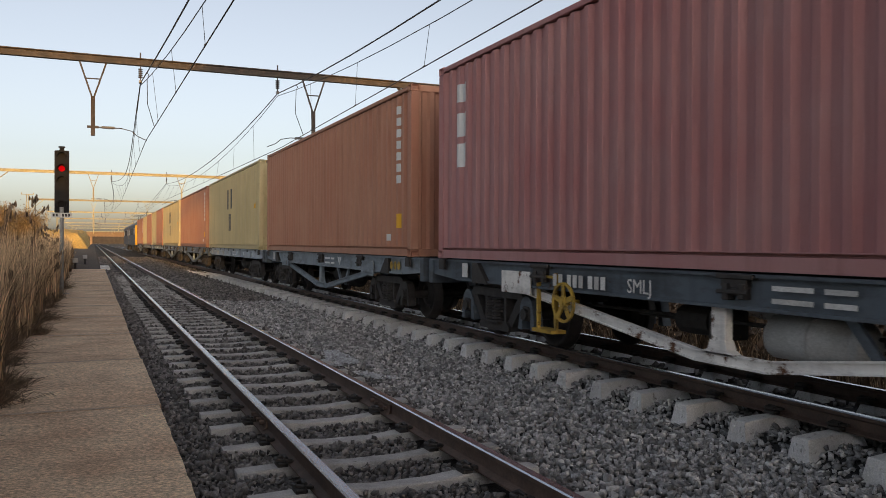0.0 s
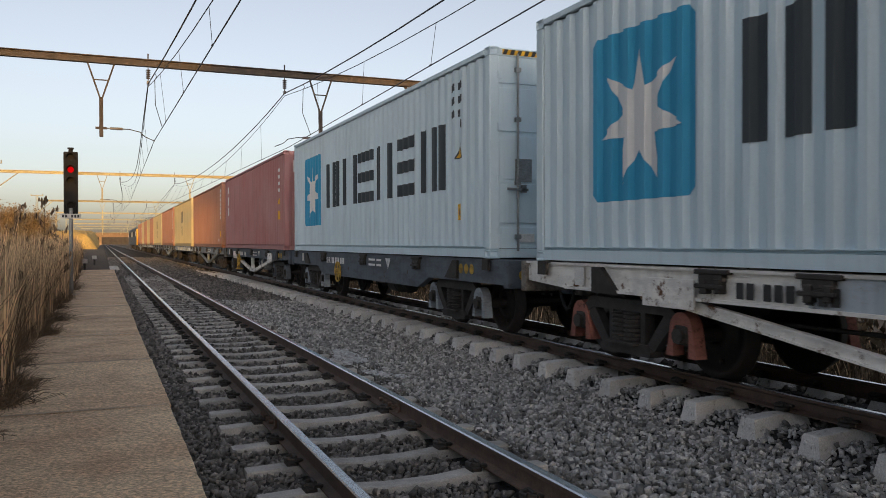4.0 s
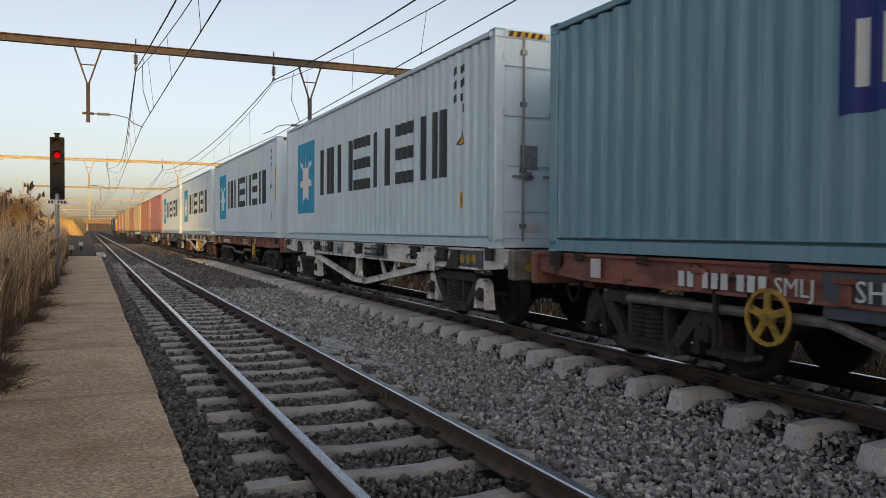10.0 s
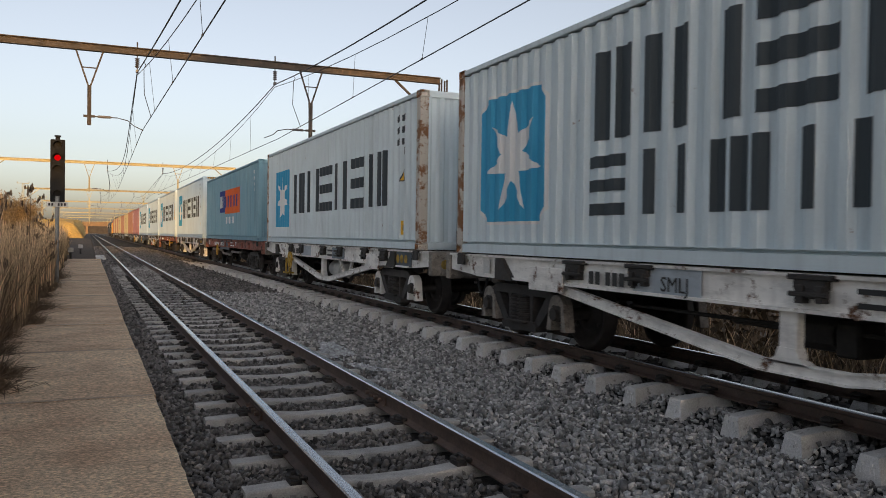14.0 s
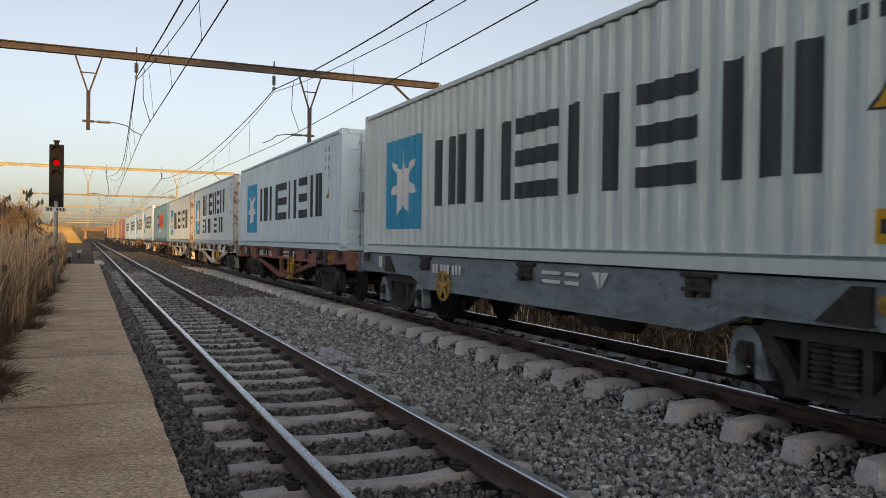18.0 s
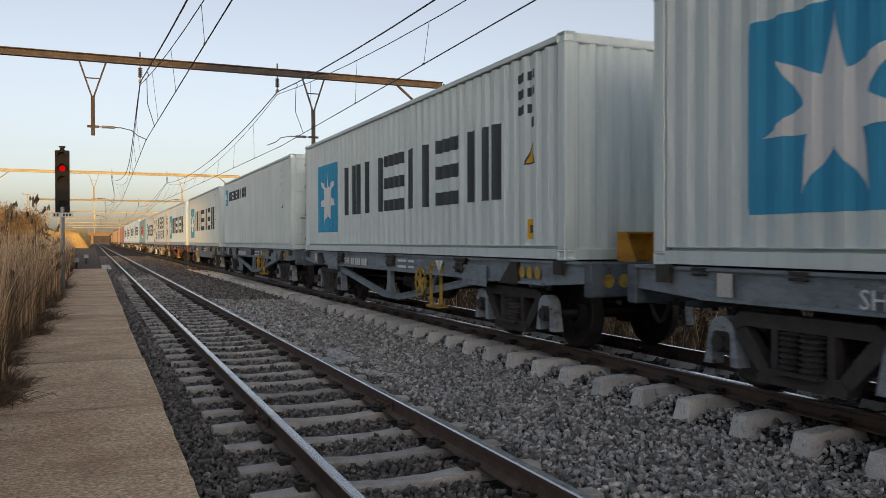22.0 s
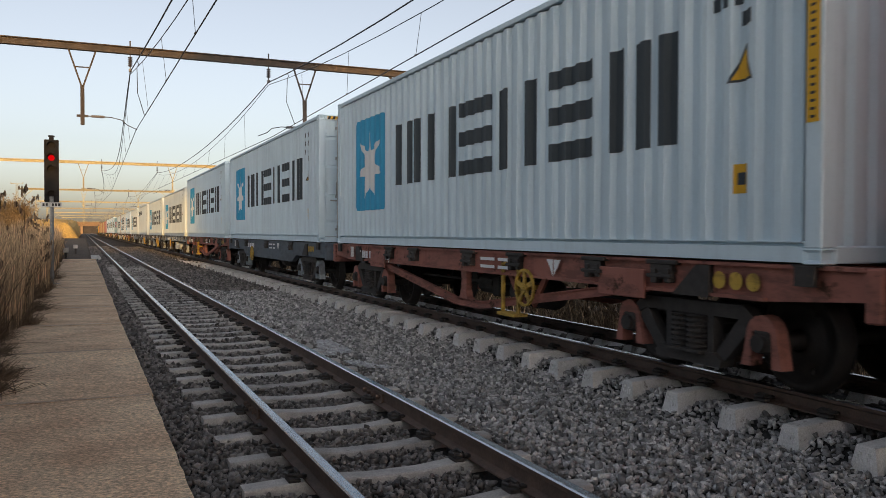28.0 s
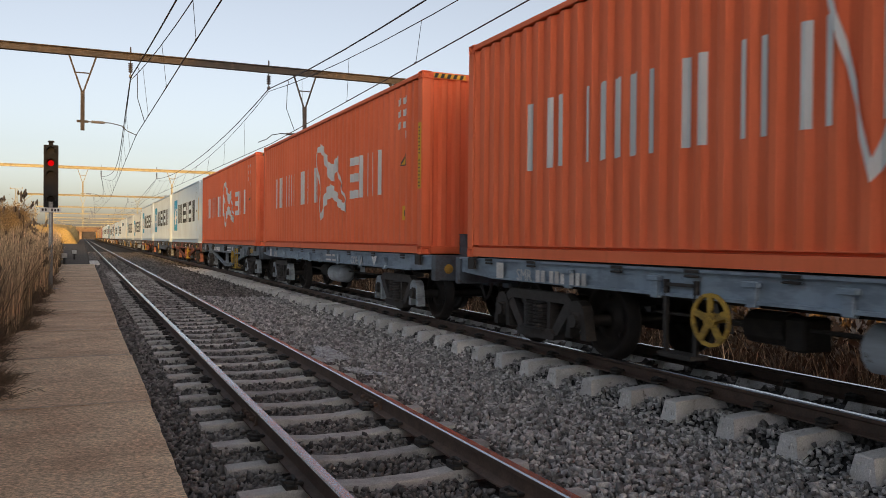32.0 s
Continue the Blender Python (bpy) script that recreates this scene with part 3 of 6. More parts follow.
# path of concrete slabs
path = thing("footpath", "dusty brown concrete slab path beside the track", "path", kind="structure")
rng = random.Random(2)
y = -7.99
while y < 47:
    ln = 3.155 if y < 40 else 2.9
    w0, w1 = rng.uniform(-0.012, 0.012), rng.uniform(-0.012, 0.012)

    def slab(bm):
        nx, ny = 14, 22
        g = [[bm.verts.new((-1.35 + (1.905 + (w0 if j < ny / 2 else w1)) * i / nx + (0.012 * noise.noise((j * 1.7, y, i)) if i == nx else 0), ln * j / ny * 0.994, 0.006 * noise.noise((i * 0.5, y + j * 0.4, 1)))) for j in range(ny + 1)] for i in range(nx + 1)]
        for i in range(nx):
            for j in range(ny):
                bm.faces.new((g[i][j], g[i + 1][j], g[i + 1][j + 1], g[i][j + 1]))
        ring = [v for v in g[nx]]
        low = [bm.verts.new((v.co.x, v.co.y, -0.22)) for v in ring]
        for j in range(ny):
            bm.faces.new((ring[j], low[j], low[j + 1], ring[j + 1]))
        for edge in ([r[0] for r in g], [r[ny] for r in g]):
            lo = [bm.verts.new((v.co.x, v.co.y, -0.1)) for v in edge]
            for j in range(nx):
                bm.faces.new((edge[j], lo[j], lo[j + 1], edge[j + 1]))
    bm = bmesh.new()
    slab(bm)
    part("slab", bm, M["path"], path, at=(0, y, -0.10 + rng.uniform(-0.006, 0.006)))
    strip = bmesh.new()
    n = 30
    jr = [[strip.verts.new((-1.2 + 1.73 * i / n, s * (0.012 + 0.010 * noise.noise((i * 0.7, y, s))) + 0.02 * noise.noise((i * 0.2, y, 5)), h)) for s, h in ((-1, 0.0), (-0.5, 0.010), (0.5, 0.010), (1, 0.0))] for i in range(n + 1)]
    for a, b in zip(jr, jr[1:]):
        for q in range(3):
            strip.faces.new((a[q], b[q], b[q + 1], a[q + 1]))
    part("joint", strip, M["joint"], path, "pale mortar joint", at=(0, y, -0.095))
    y += ln
for k in range(2):
    part("loose_slab", cached("loose_slab", lambda bm: box(bm, -0.25, 0.25, -0.9, 0.9, -0.06, 0.06, 0.02)), M["sleeper_pale"], path, "pale slab lying by the rail", at=(0.62, 50.5 + 4 * k, -0.14))


# ---- dry grass and shrubs ----
def blades(name, count, area, tall, width, mat, seed, lean=0.25, zf=lambda x, y: -0.12, edge=None):
    """Dry grass: bent tapering blades and stems in one mesh."""
    rng = np.random.default_rng(seed)
    x = rng.uniform(area[0], area[1], count) if edge is None else np.array([0.0] * count)
    y = area[2] + (area[3] - area[2]) * rng.uniform(0, 1, count) ** area[4]
    if edge is not None:
        x = edge(y) - np.abs(rng.normal(0, 1, count)) * area[1]
    clump = np.array([noise.noise((a * 1.1, b * 0.7, seed)) for a, b in zip(x, y)])
    h = rng.uniform(tall[0], tall[1], count) * (0.85 + 0.5 * clump)
    az = rng.uniform(0, 6.28, count)
    ln = rng.normal(lean, lean * 0.6, count)
    w = rng.uniform(width[0], width[1], count) * (1 + 0.02 * y)
    face = rng.uniform(0, 3.14, count)
    lv = [0, 0.4, 0.75, 1.0]
    ws = [1.0, 0.8, 0.5, 0.08]
    P = []
    for t, k in zip(lv, ws):
        cx = x + np.cos(az) * ln * h * t * t
        cy = y + np.sin(az) * ln * h * t * t
        cz = np.array([zf(a, b) for a, b in zip(x, y)]) + h * t * (1 - 0.15 * np.abs(ln) * t)
        for s in (-1, 1):
            P.append(np.stack([cx + s * w * k * np.cos(face), cy + s * w * k * np.sin(face), cz], 1))
    v = np.stack(P, 1).reshape(-1, 3)
    q = np.array([(0, 1, 3, 2), (2, 3, 5, 4), (4, 5, 7, 6)])
    f = (q[None] + 8 * np.arange(count)[:, None, None]).reshape(-1, 4)
    me = bpy.data.meshes.new(name)
    me.vertices.add(len(v))
    me.vertices.foreach_set("co", v.reshape(-1))
    me.loops.add(len(f) * 4)
    me.loops.foreach_set("vertex_index", f.reshape(-1))
    me.polygons.add(len(f))
    me.polygons.foreach_set("loop_start", np.arange(0, len(f) * 4, 4))
    me.materials.append(mat)
    me.update(calc_edges=True)
    return new(name, me)


def grass_edge(y):
    return -1.0 - 0.012 * np.maximum(y - 25, 0) + 0.12 * np.sin(y * 0.9) + 0.08 * np.sin(y * 2.3)


tagged(blades("tall_grass", 26000, (0, 0.75, 5.0, 62.0, 1.5), (1.1, 1.85), (0.004, 0.010), M["straw"], 11, 0.10, edge=grass_edge), "tall dry straw-coloured grass along the path", "grass", kind="stuff")
tagged(blades("tall_grass", 9000, (0, 2.2, 7.0, 90.0, 1.2), (1.2, 1.9), (0.006, 0.013), M["straw"], 12, 0.2, edge=lambda y: grass_edge(y) - 0.6), "tall dry grass behind the path's edge", "grass", kind="stuff")
tagged(blades("tall_grass", 9000, (0, 0.7, 5.0, 62.0, 1.5), (0.9, 1.7), (0.003, 0.007), M["weed"], 16, 0.22, edge=grass_edge), "dark dry stems among the tall grass", "grass", kind="stuff")
tagged(blades("tall_grass", 5000, (0, 0.9, -9.0, 5.5, 1.0), (0.9, 1.6), (0.004, 0.010), M["straw"], 17, 0.2, edge=grass_edge), "tall dry grass beside the viewpoint", "grass", kind="stuff")
tagged(blades("low_grass", 7000, (0, 0.22, 4.0, 45.0, 1.4), (0.15, 0.5), (0.004, 0.009), M["weed"], 13, 0.7, edge=lambda y: grass_edge(y) + 0.04), "dark matted grass at the path's edge", "grass", kind="stuff")
tagged(blades("far_side_grass", 5000, (8.4, 12.5, -4.0, 70.0, 1.2), (0.35, 0.95), (0.006, 0.014), M["straw"], 14, 0.3, zf=lambda x, y: -0.68), "dry grass beyond the train", "grass", kind="stuff")
tagged(blades("far_side_grass", 14000, (8.3, 10.5, -4.0, 60.0, 1.2), (0.3, 0.9), (0.006, 0.014), M["weed"], 15, 0.5, zf=lambda x, y: -0.68), "dark dry weeds beyond the train", "grass", kind="stuff")


def scrub(seed, count, x0, x1, y0, y1, z, h):
    """A low dense scrub of small leaves beyond the train."""
    nr = np.random.default_rng(seed)
    x, y = nr.uniform(x0, x1, count), nr.uniform(y0, y1, count)
    top = np.array([h * (0.75 + 0.5 * noise.noise((a * 0.7, b * 0.35, seed))) for a, b in zip(x, y)])
    c = np.stack([x, y, z + top * nr.uniform(0, 1, count) ** 0.7], 1)
    d1 = nr.normal(0, 1, (count, 3))
    d1 /= np.linalg.norm(d1, axis=1)[:, None]
    d2 = np.cross(d1, nr.normal(0, 1, (count, 3)))
    d2 /= np.linalg.norm(d2, axis=1)[:, None]
    s = nr.uniform(0.05, 0.12, count)[:, None]
    v = np.stack([c - d1 * s, c + d2 * s * 0.5, c + d1 * s, c - d2 * s * 0.5], 1).reshape(-1, 3)
    return new("scrub", mesh_of("scrub", v.tolist(), np.arange(count * 4).reshape(-1, 4).tolist(), [M["weed"]]))


tagged(scrub(31, 26000, 9.4, 11.6, -8, 60, -0.7, 1.5), "low dense dry scrub beyond the train", "shrubs", kind="stuff")


def weed_plant(at, h, seed):
    """A dry branching weed with seed heads."""
    rng = random.Random(seed)
    root = thing("dry_weed", "dark dry weed with branching seed heads", "plant", at)
    st = bmesh.new()
    top = Vector((rng.uniform(-0.1, 0.1), rng.uniform(-0.1, 0.1), h))
    tube(st, (0, 0, 0), top, 0.012, 5, 0.006)
    for k in range(12):
        f = 0.4 + 0.05 * k
        a = rng.uniform(0, 6.28)
        p = top * f
        e = p + Vector((math.cos(a), math.sin(a), 0.7)) * rng.uniform(0.15, 0.36)
        tube(st, p, e, 0.007, 4, 0.004)
        heads = bmesh.new()
        for j in range(8):
            c = p.lerp(e, 0.4 + 0.09 * j) + Vector((rng.uniform(-0.03, 0.03), rng.uniform(-0.03, 0.03), rng.uniform(-0.02, 0.03)))
            bmesh.ops.create_icosphere(heads, subdivisions=1, radius=rng.uniform(0.010, 0.022), matrix=Matrix.LocRotScale(c, None, (1, 1, rng.uniform(1.8, 3.6))))
        tagged(part("seed_head", heads, M["weed"], root), kind="stuff")
    part("stem", st, M["weed"], root)


for k, (px, py, h) in enumerate(((-1.1, 17.5, 2.35), (-1.4, 16.4, 2.15), (-1.0, 22.0, 1.85), (-1.9, 15.0, 2.0), (-1.25, 13.0, 1.6))):
    weed_plant((px, py, -0.12), h, k)


def tree(at, h, spread, seed, label, leaf=5200, size=0.10):
    """Tapered trunk, limbs, and a crown of many small leaf cards in uneven clumps."""
    rng = random.Random(seed)
    root = thing("tree", label, "tree", at)
    bm = bmesh.new()
    tube(bm, (0, 0, -0.3), (0, 0, h * 0.45), h * 0.03, 9, h * 0.018)
    tips = []
    for k in range(9):
        a = k * 2.4 + rng.uniform(-0.4, 0.4)
        e = Vector((math.cos(a) * spread * rng.uniform(0.4, 0.85), math.sin(a) * spread * rng.uniform(0.4, 0.85), h * rng.uniform(0.55, 0.92)))
        s = Vector((0, 0, h * rng.uniform(0.2, 0.45)))
        tube(bm, s, e, h * 0.012, 6, h * 0.004)
        tips += [e, s.lerp(e, 0.6), s.lerp(e, 0.8)]
    part("trunk", bm, M["bark"], root)
    tips += [Vector((0, 0, h * 0.9)), Vector((0, 0, h * 0.7))]
    nr = np.random.default_rng(seed)
    c = np.array([tips[i] for i in nr.integers(0, len(tips), leaf)])
    c = c + nr.normal(0, 1, (leaf, 3)) * np.array([spread * 0.19, spread * 0.19, h * 0.075])
    c[:, 2] = np.maximum(c[:, 2], h * 0.12)
    d1 = nr.normal(0, 1, (leaf, 3))
    d1 /= np.linalg.norm(d1, axis=1)[:, None]
    d2 = np.cross(d1, nr.normal(0, 1, (leaf, 3)))
    d2 /= np.linalg.norm(d2, axis=1)[:, None]
    s = (nr.uniform(0.6, 1.3, leaf) * size * h / 5)[:, None]
    v = np.stack([c - d1 * s, c + d2 * s * 0.5, c + d1 * s, c - d2 * s * 0.5], 1).reshape(-1, 3)
    f = np.arange(leaf * 4).reshape(-1, 4)
    me = mesh_of("crown", v.tolist(), f.tolist(), [M["leaf"]])
    part("crown", me, None, root)


for k, (px, py, h, sp) in enumerate(((-3.2, 40, 2.95, 1.25), (-4.6, 43, 3.2, 1.6), (-8.2, 56, 3.8, 2.2), (-12.5, 70, 5.0, 3.2))):
    tree((px, py, -0.2), h, sp, 20 + k, "low round bush-like tree in dull olive leaf", 20000, 0.075)

# tall unseen trees added beside the path behind the viewpoint to shade the near part of the line, and added woods on
# both sides
for k, (px, py) in enumerate(((-0.9, -33), (-1.3, -39), (-1.0, -45), (-1.6, -52), (-1.5, -59))):
    tree((px, py, -0.4), 13.5 + random.Random(k + 9).uniform(-0.7, 0.9), 1.9, 60 + k, "unseen tall open-crowned tree added behind the footpath for shade", 9000, 0.20)
# these woods are unseen too, added to close off the low sky
for k in range(6):
    q = random.Random(k + 70)
    tree((-24 - 6 * k + q.uniform(-1, 1), -58 + q.uniform(-4, 4), -0.4), 10.0 + q.uniform(-1.5, 1.5), 4.6, 160 + k, "unseen broad dense tree added behind the footpath", 5500, 0.34)
for k in range(6):
    q = random.Random(k + 90)
    tree((15 + 5.5 * (k % 3) + q.uniform(-1, 1), -26 - 14 * (k // 3) + q.uniform(-3, 3), -0.6), 11.0 + q.uniform(-1.5, 1.5), 4.6, 180 + k, "unseen broad dense tree added beyond the railway", 5500, 0.34)

# unseen high scrub added beside the path behind the viewpoint to shade the tracks
for k, (px, py) in enumerate(((-1.9, -25), (-1.7, -29), (-2.3, -36), (-2.0, -42), (-2.4, -49))):
    tree((px, py, -0.3), 4.6 + 0.25 * (k % 3), 1.9, 280 + k, "unseen dense high bush added beside the footpath for shade", 8000, 0.16)
for k in range(9):
    tree((-4.2 - 2.6 * (k % 2) + random.Random(k + 11).uniform(-0.6, 0.6), -34 + 4.0 * k, -0.3), 5.0 + random.Random(k + 31).uniform(-0.4, 0.4), 2.3, 260 + k, "unseen dense high bush added beside the footpath for shade", 7000, 0.16)


def twig_clump(at, r, seed):
    """Dead tangled twigs at the foot of the grass."""
    rng = random.Random(seed)
    bm = bmesh.new()
    for k in range(150):
        a, e = rng.uniform(0, 6.28), rng.uniform(0.0, 1.1)
        d = Vector((math.cos(a) * math.cos(e), math.sin(a) * math.cos(e), math.sin(e) * 0.8)) * r * rng.uniform(0.4, 1.1)
        s = Vector((rng.gauss(0, 0.2), rng.gauss(0, 0.35), 0.01)) * r
        m = s + d * 0.55 + Vector((rng.gauss(0, 0.08), rng.gauss(0, 0.08), 0.05)) * r * 2
        tube(bm, s, m, 0.004, 3, 0.003)
        tube(bm, m, s + d + Vector((0, 0, -0.06 * r)), 0.003, 3, 0.0015)
    ob = part("twig", bm, M["weed"], thing("dead_twigs", "dark tangle of dead twigs at the grass edge", "twigs", at, kind="stuff"))


for k, (ty, r) in enumerate(((5.6, 0.34), (6.9, 0.30), (8.4, 0.36), (9.2, 0.28), (11.0, 0.34), (12.6, 0.42), (14.5, 0.36), (17.0, 0.42), (20.0, 0.40), (23.5, 0.46), (28.0, 0.5))):
    twig_clump((float(grass_edge(ty)) + 0.06, ty, -0.10), r, 300 + k)


# ---- overhead line ----
def gantry(y, near):
    root = thing("overhead_gantry", "weathered ochre steel portal over both tracks", "gantry", (0, y, 0), group="overhead gantries")
    z0 = 8.10

    def main(bm):
        prism(bm, [(-0.11, z0), (0.11, z0), (0.11, z0 + 0.03), (0.014, z0 + 0.04), (0.014, z0 + 0.24), (0.11, z0 + 0.25), (0.11, z0 + 0.28), (-0.11, z0 + 0.28), (-0.11, z0 + 0.25), (-0.014, z0 + 0.24), (-0.014, z0 + 0.04), (-0.11, z0 + 0.03)], "x", -9.6, 14.15)
    part("beam", cached("gantry_beam", main), M["mast_shaded" if near else "mast"], root, "rust-brown I-section beam")
    for x in (-9.75, 14.3):
        def post(bm):
            up = z0 + (0.9 if x < 0 else 0.2)
            for a in (-0.16, 0.16):
                for b in (-0.16, 0.16):
                    beam(bm, (a, b, -0.8), (a * 0.8, b * 0.8, up), 0.06, 0.06)
            for k in range(13):
                zz = -0.4 + 0.64 * k
                for b in (-0.16, 0.16):
                    beam(bm, (-0.16, b, zz), (0.16, b, zz + 0.64), 0.035, 0.02)
                    beam(bm, (b, -0.16, zz), (b, 0.16, zz + 0.64), 0.02, 0.035)
            if x < 0:
                box(bm, -0.9, 0.9, -0.05, 0.05, up - 0.04, up + 0.04)
                for q in (-0.85, 0.85):
                    tube(bm, (q, 0, up), (q, 0, up + 0.3), 0.05, 8)
            s = 1 if x < 0 else -1
            beam(bm, (0, 0, z0 - 1.85), (s * 2.25, 0, z0), 0.07, 0.09)
        part("post", cached(("gantry_post", x < 0), post), M["mast_shaded" if near else "mast"], root, "lattice steel post", at=(x, 0, 0))
    for x, s in ((-0.03, 1), (8.35, -1)):
        def bracket(bm):
            beam(bm, (-0.46, 0, z0), (-0.03, 0, z0 - 1.32), 0.05, 0.06)
            beam(bm, (0.46, 0, z0), (0.03, 0, z0 - 1.32), 0.05, 0.06)
            beam(bm, (-0.28, 0, z0 - 0.62), (0.28, 0, z0 - 0.62), 0.04, 0.04)
            box(bm, -0.07, 0.07, -0.07, 0.07, z0 - 2.75, z0 - 1.28, 0.01)
            box(bm, -0.2, 0.2, -0.05, 0.05, z0 - 2.46, z0 - 2.38)
        part("drop_bracket", cached("drop_bracket", bracket), M["mast_shaded" if near else "mast"], root, "V-shaped drop bracket", at=(x, 0, 0))

        def arm(bm):
            tube(bm, (0.15, 0, z0 - 2.42), (1.0, 0, z0 - 2.42), 0.018, 6)
            tube(bm, (0.97, 0, z0 - 2.42), (1.35, 0, z0 - 2.50), 0.016, 6)
            tube(bm, (1.35, 0, z0 - 2.50), (1.55, 0, z0 - 2.68), 0.016, 6)
            tube(bm, (1.55, 0, z0 - 2.68), (1.90, 0, z0 - 2.83), 0.016, 6)
        a = part("registration_arm", cached("registration_arm", arm), M["wire"], root, at=(x, 0, 0))
        b = part("arm_insulator", cached("arm_insulator", lambda bm: [tube(bm, (0.32 + 0.07 * k, 0, z0 - 2.42), (0.36 + 0.07 * k, 0, z0 - 2.42), 0.055, 10) for k in range(6)] + [tube(bm, (0.3, 0, z0 - 2.42), (0.76, 0, z0 - 2.42), 0.04, 8)]), M["porcelain"], root, at=(x, 0, 0))
        for o in (a, b):
            o.rotation_euler = (0, 0, 0 if s > 0 else math.pi)
    for x in (1.63, 6.86):
        def insulator(bm):
            tube(bm, (0, 0, z0), (0, 0, z0 - 0.62), 0.02, 6)
            for k in range(5):
                tube(bm, (0, 0, z0 - 0.12 - 0.075 * k), (0, 0, z0 - 0.165 - 0.075 * k), 0.095, 12, 0.05)
            box(bm, -0.05, 0.05, -0.1, 0.1, z0 - 0.66, z0 - 0.56)
            tube(bm, (0, 0, z0 + 0.28), (0, 0, z0 + 0.5), 0.03, 6)
        part("insulator", cached("insulator", insulator), M["porcelain"], root, "brown disc insulator string", at=(x, 0, 0))
    return root


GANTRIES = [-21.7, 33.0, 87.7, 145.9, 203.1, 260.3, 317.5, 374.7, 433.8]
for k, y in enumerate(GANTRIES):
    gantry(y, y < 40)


def wire_path(bm, pts, r, n=5):
    """One continuous round wire along the points."""
    pts = [Vector(p) for p in pts]
    rings = []
    for i, p in enumerate(pts):
        d = (pts[min(i + 1, len(pts) - 1)] - pts[max(i - 1, 0)]).normalized()
        side = d.cross(Vector((1, 0, 0))).normalized()
        if side.length < 0.1:
            side = Vector((0, 1, 0))
        up = d.cross(side)
        rings.append([bm.verts.new(p + side * (r * math.cos(2 * math.pi * k / n)) + up * (r * math.sin(2 * math.pi * k / n))) for k in range(n)])
    for a, b in zip(rings, rings[1:]):
        for k in range(n):
            bm.faces.new((a[k], a[(k + 1) % n], b[(k + 1) % n], b[k]))
    bm.faces.new(rings[0][::-1])
    bm.faces.new(rings[-1])


for stagger, mx, dip, sag, ease in (((2.46, 1.83), 1.63, 0.95, 1.55, 4), ((5.87, 7.02), 6.86, 1.0, 1.35, 1.4)):
    line = thing("catenary", "dark overhead contact line with droppers", "overhead wire", group="overhead lines")
    for s, (y0, y1) in enumerate(zip(GANTRIES, GANTRIES[1:])):
        contact, carrier, aux = bmesh.new(), bmesh.new(), bmesh.new()
        n = 16 if y0 < 100 else 6
        c0, c1 = stagger[s % 2], stagger[(s + 1) % 2]

        def cx(t):
            return c0 + (c1 - c0) * t

        def high(t):
            return mx + (cx(t) - mx) * min(1, ease * t * (1 - t)), y0 + (y1 - y0) * t, 7.45 - dip * 4 * t * (1 - t)

        def low(t):
            return mx + (cx(t) - mx) * min(1, ease * t * (1 - t)), y0 + (y1 - y0) * t, 7.35 - sag * 4 * t * (1 - t)
        wire_path(carrier, [high(k / n) for k in range(n + 1)], 0.021)
        wire_path(aux, [low(k / n) for k in range(n + 1)], 0.012)
        wire_path(contact, [(c0, y0, 5.27), (c1, y1, 5.27)], 0.014)
        if y0 < 150:
            for k in range(1, 10):
                x, y, z = low(k / 10)
                bm = bmesh.new()
                tube(bm, (x, y, z), (cx(k / 10), y, 5.27), 0.006, 4)
                tube(bm, (cx(k / 10), y - 0.04, 5.28), (cx(k / 10), y + 0.04, 5.28), 0.024, 5)
                part("dropper", bm, M["wire"], line)
            for t in (0.12, 0.94) if y0 < 30 else ():
                bm = bmesh.new()
                a, b = Vector(high(t)), Vector(low(t))
                wire_path(bm, [a, a.lerp(b, 0.5) + Vector((0.06, 0, 0)), b, b.lerp(Vector((cx(t), b.y - 0.5, 5.27)), 0.5) + Vector((-0.08, 0.2, 0)), (cx(t), b.y - 0.8, 5.27)], 0.013)
                part("feeder_loop", bm, M["wire"], line)
        part("contact_wire", contact, M["wire"], line)
        part("carrier_wire", carrier, M["wire"], line)
        part("auxiliary_wire", aux, M["wire"], line)


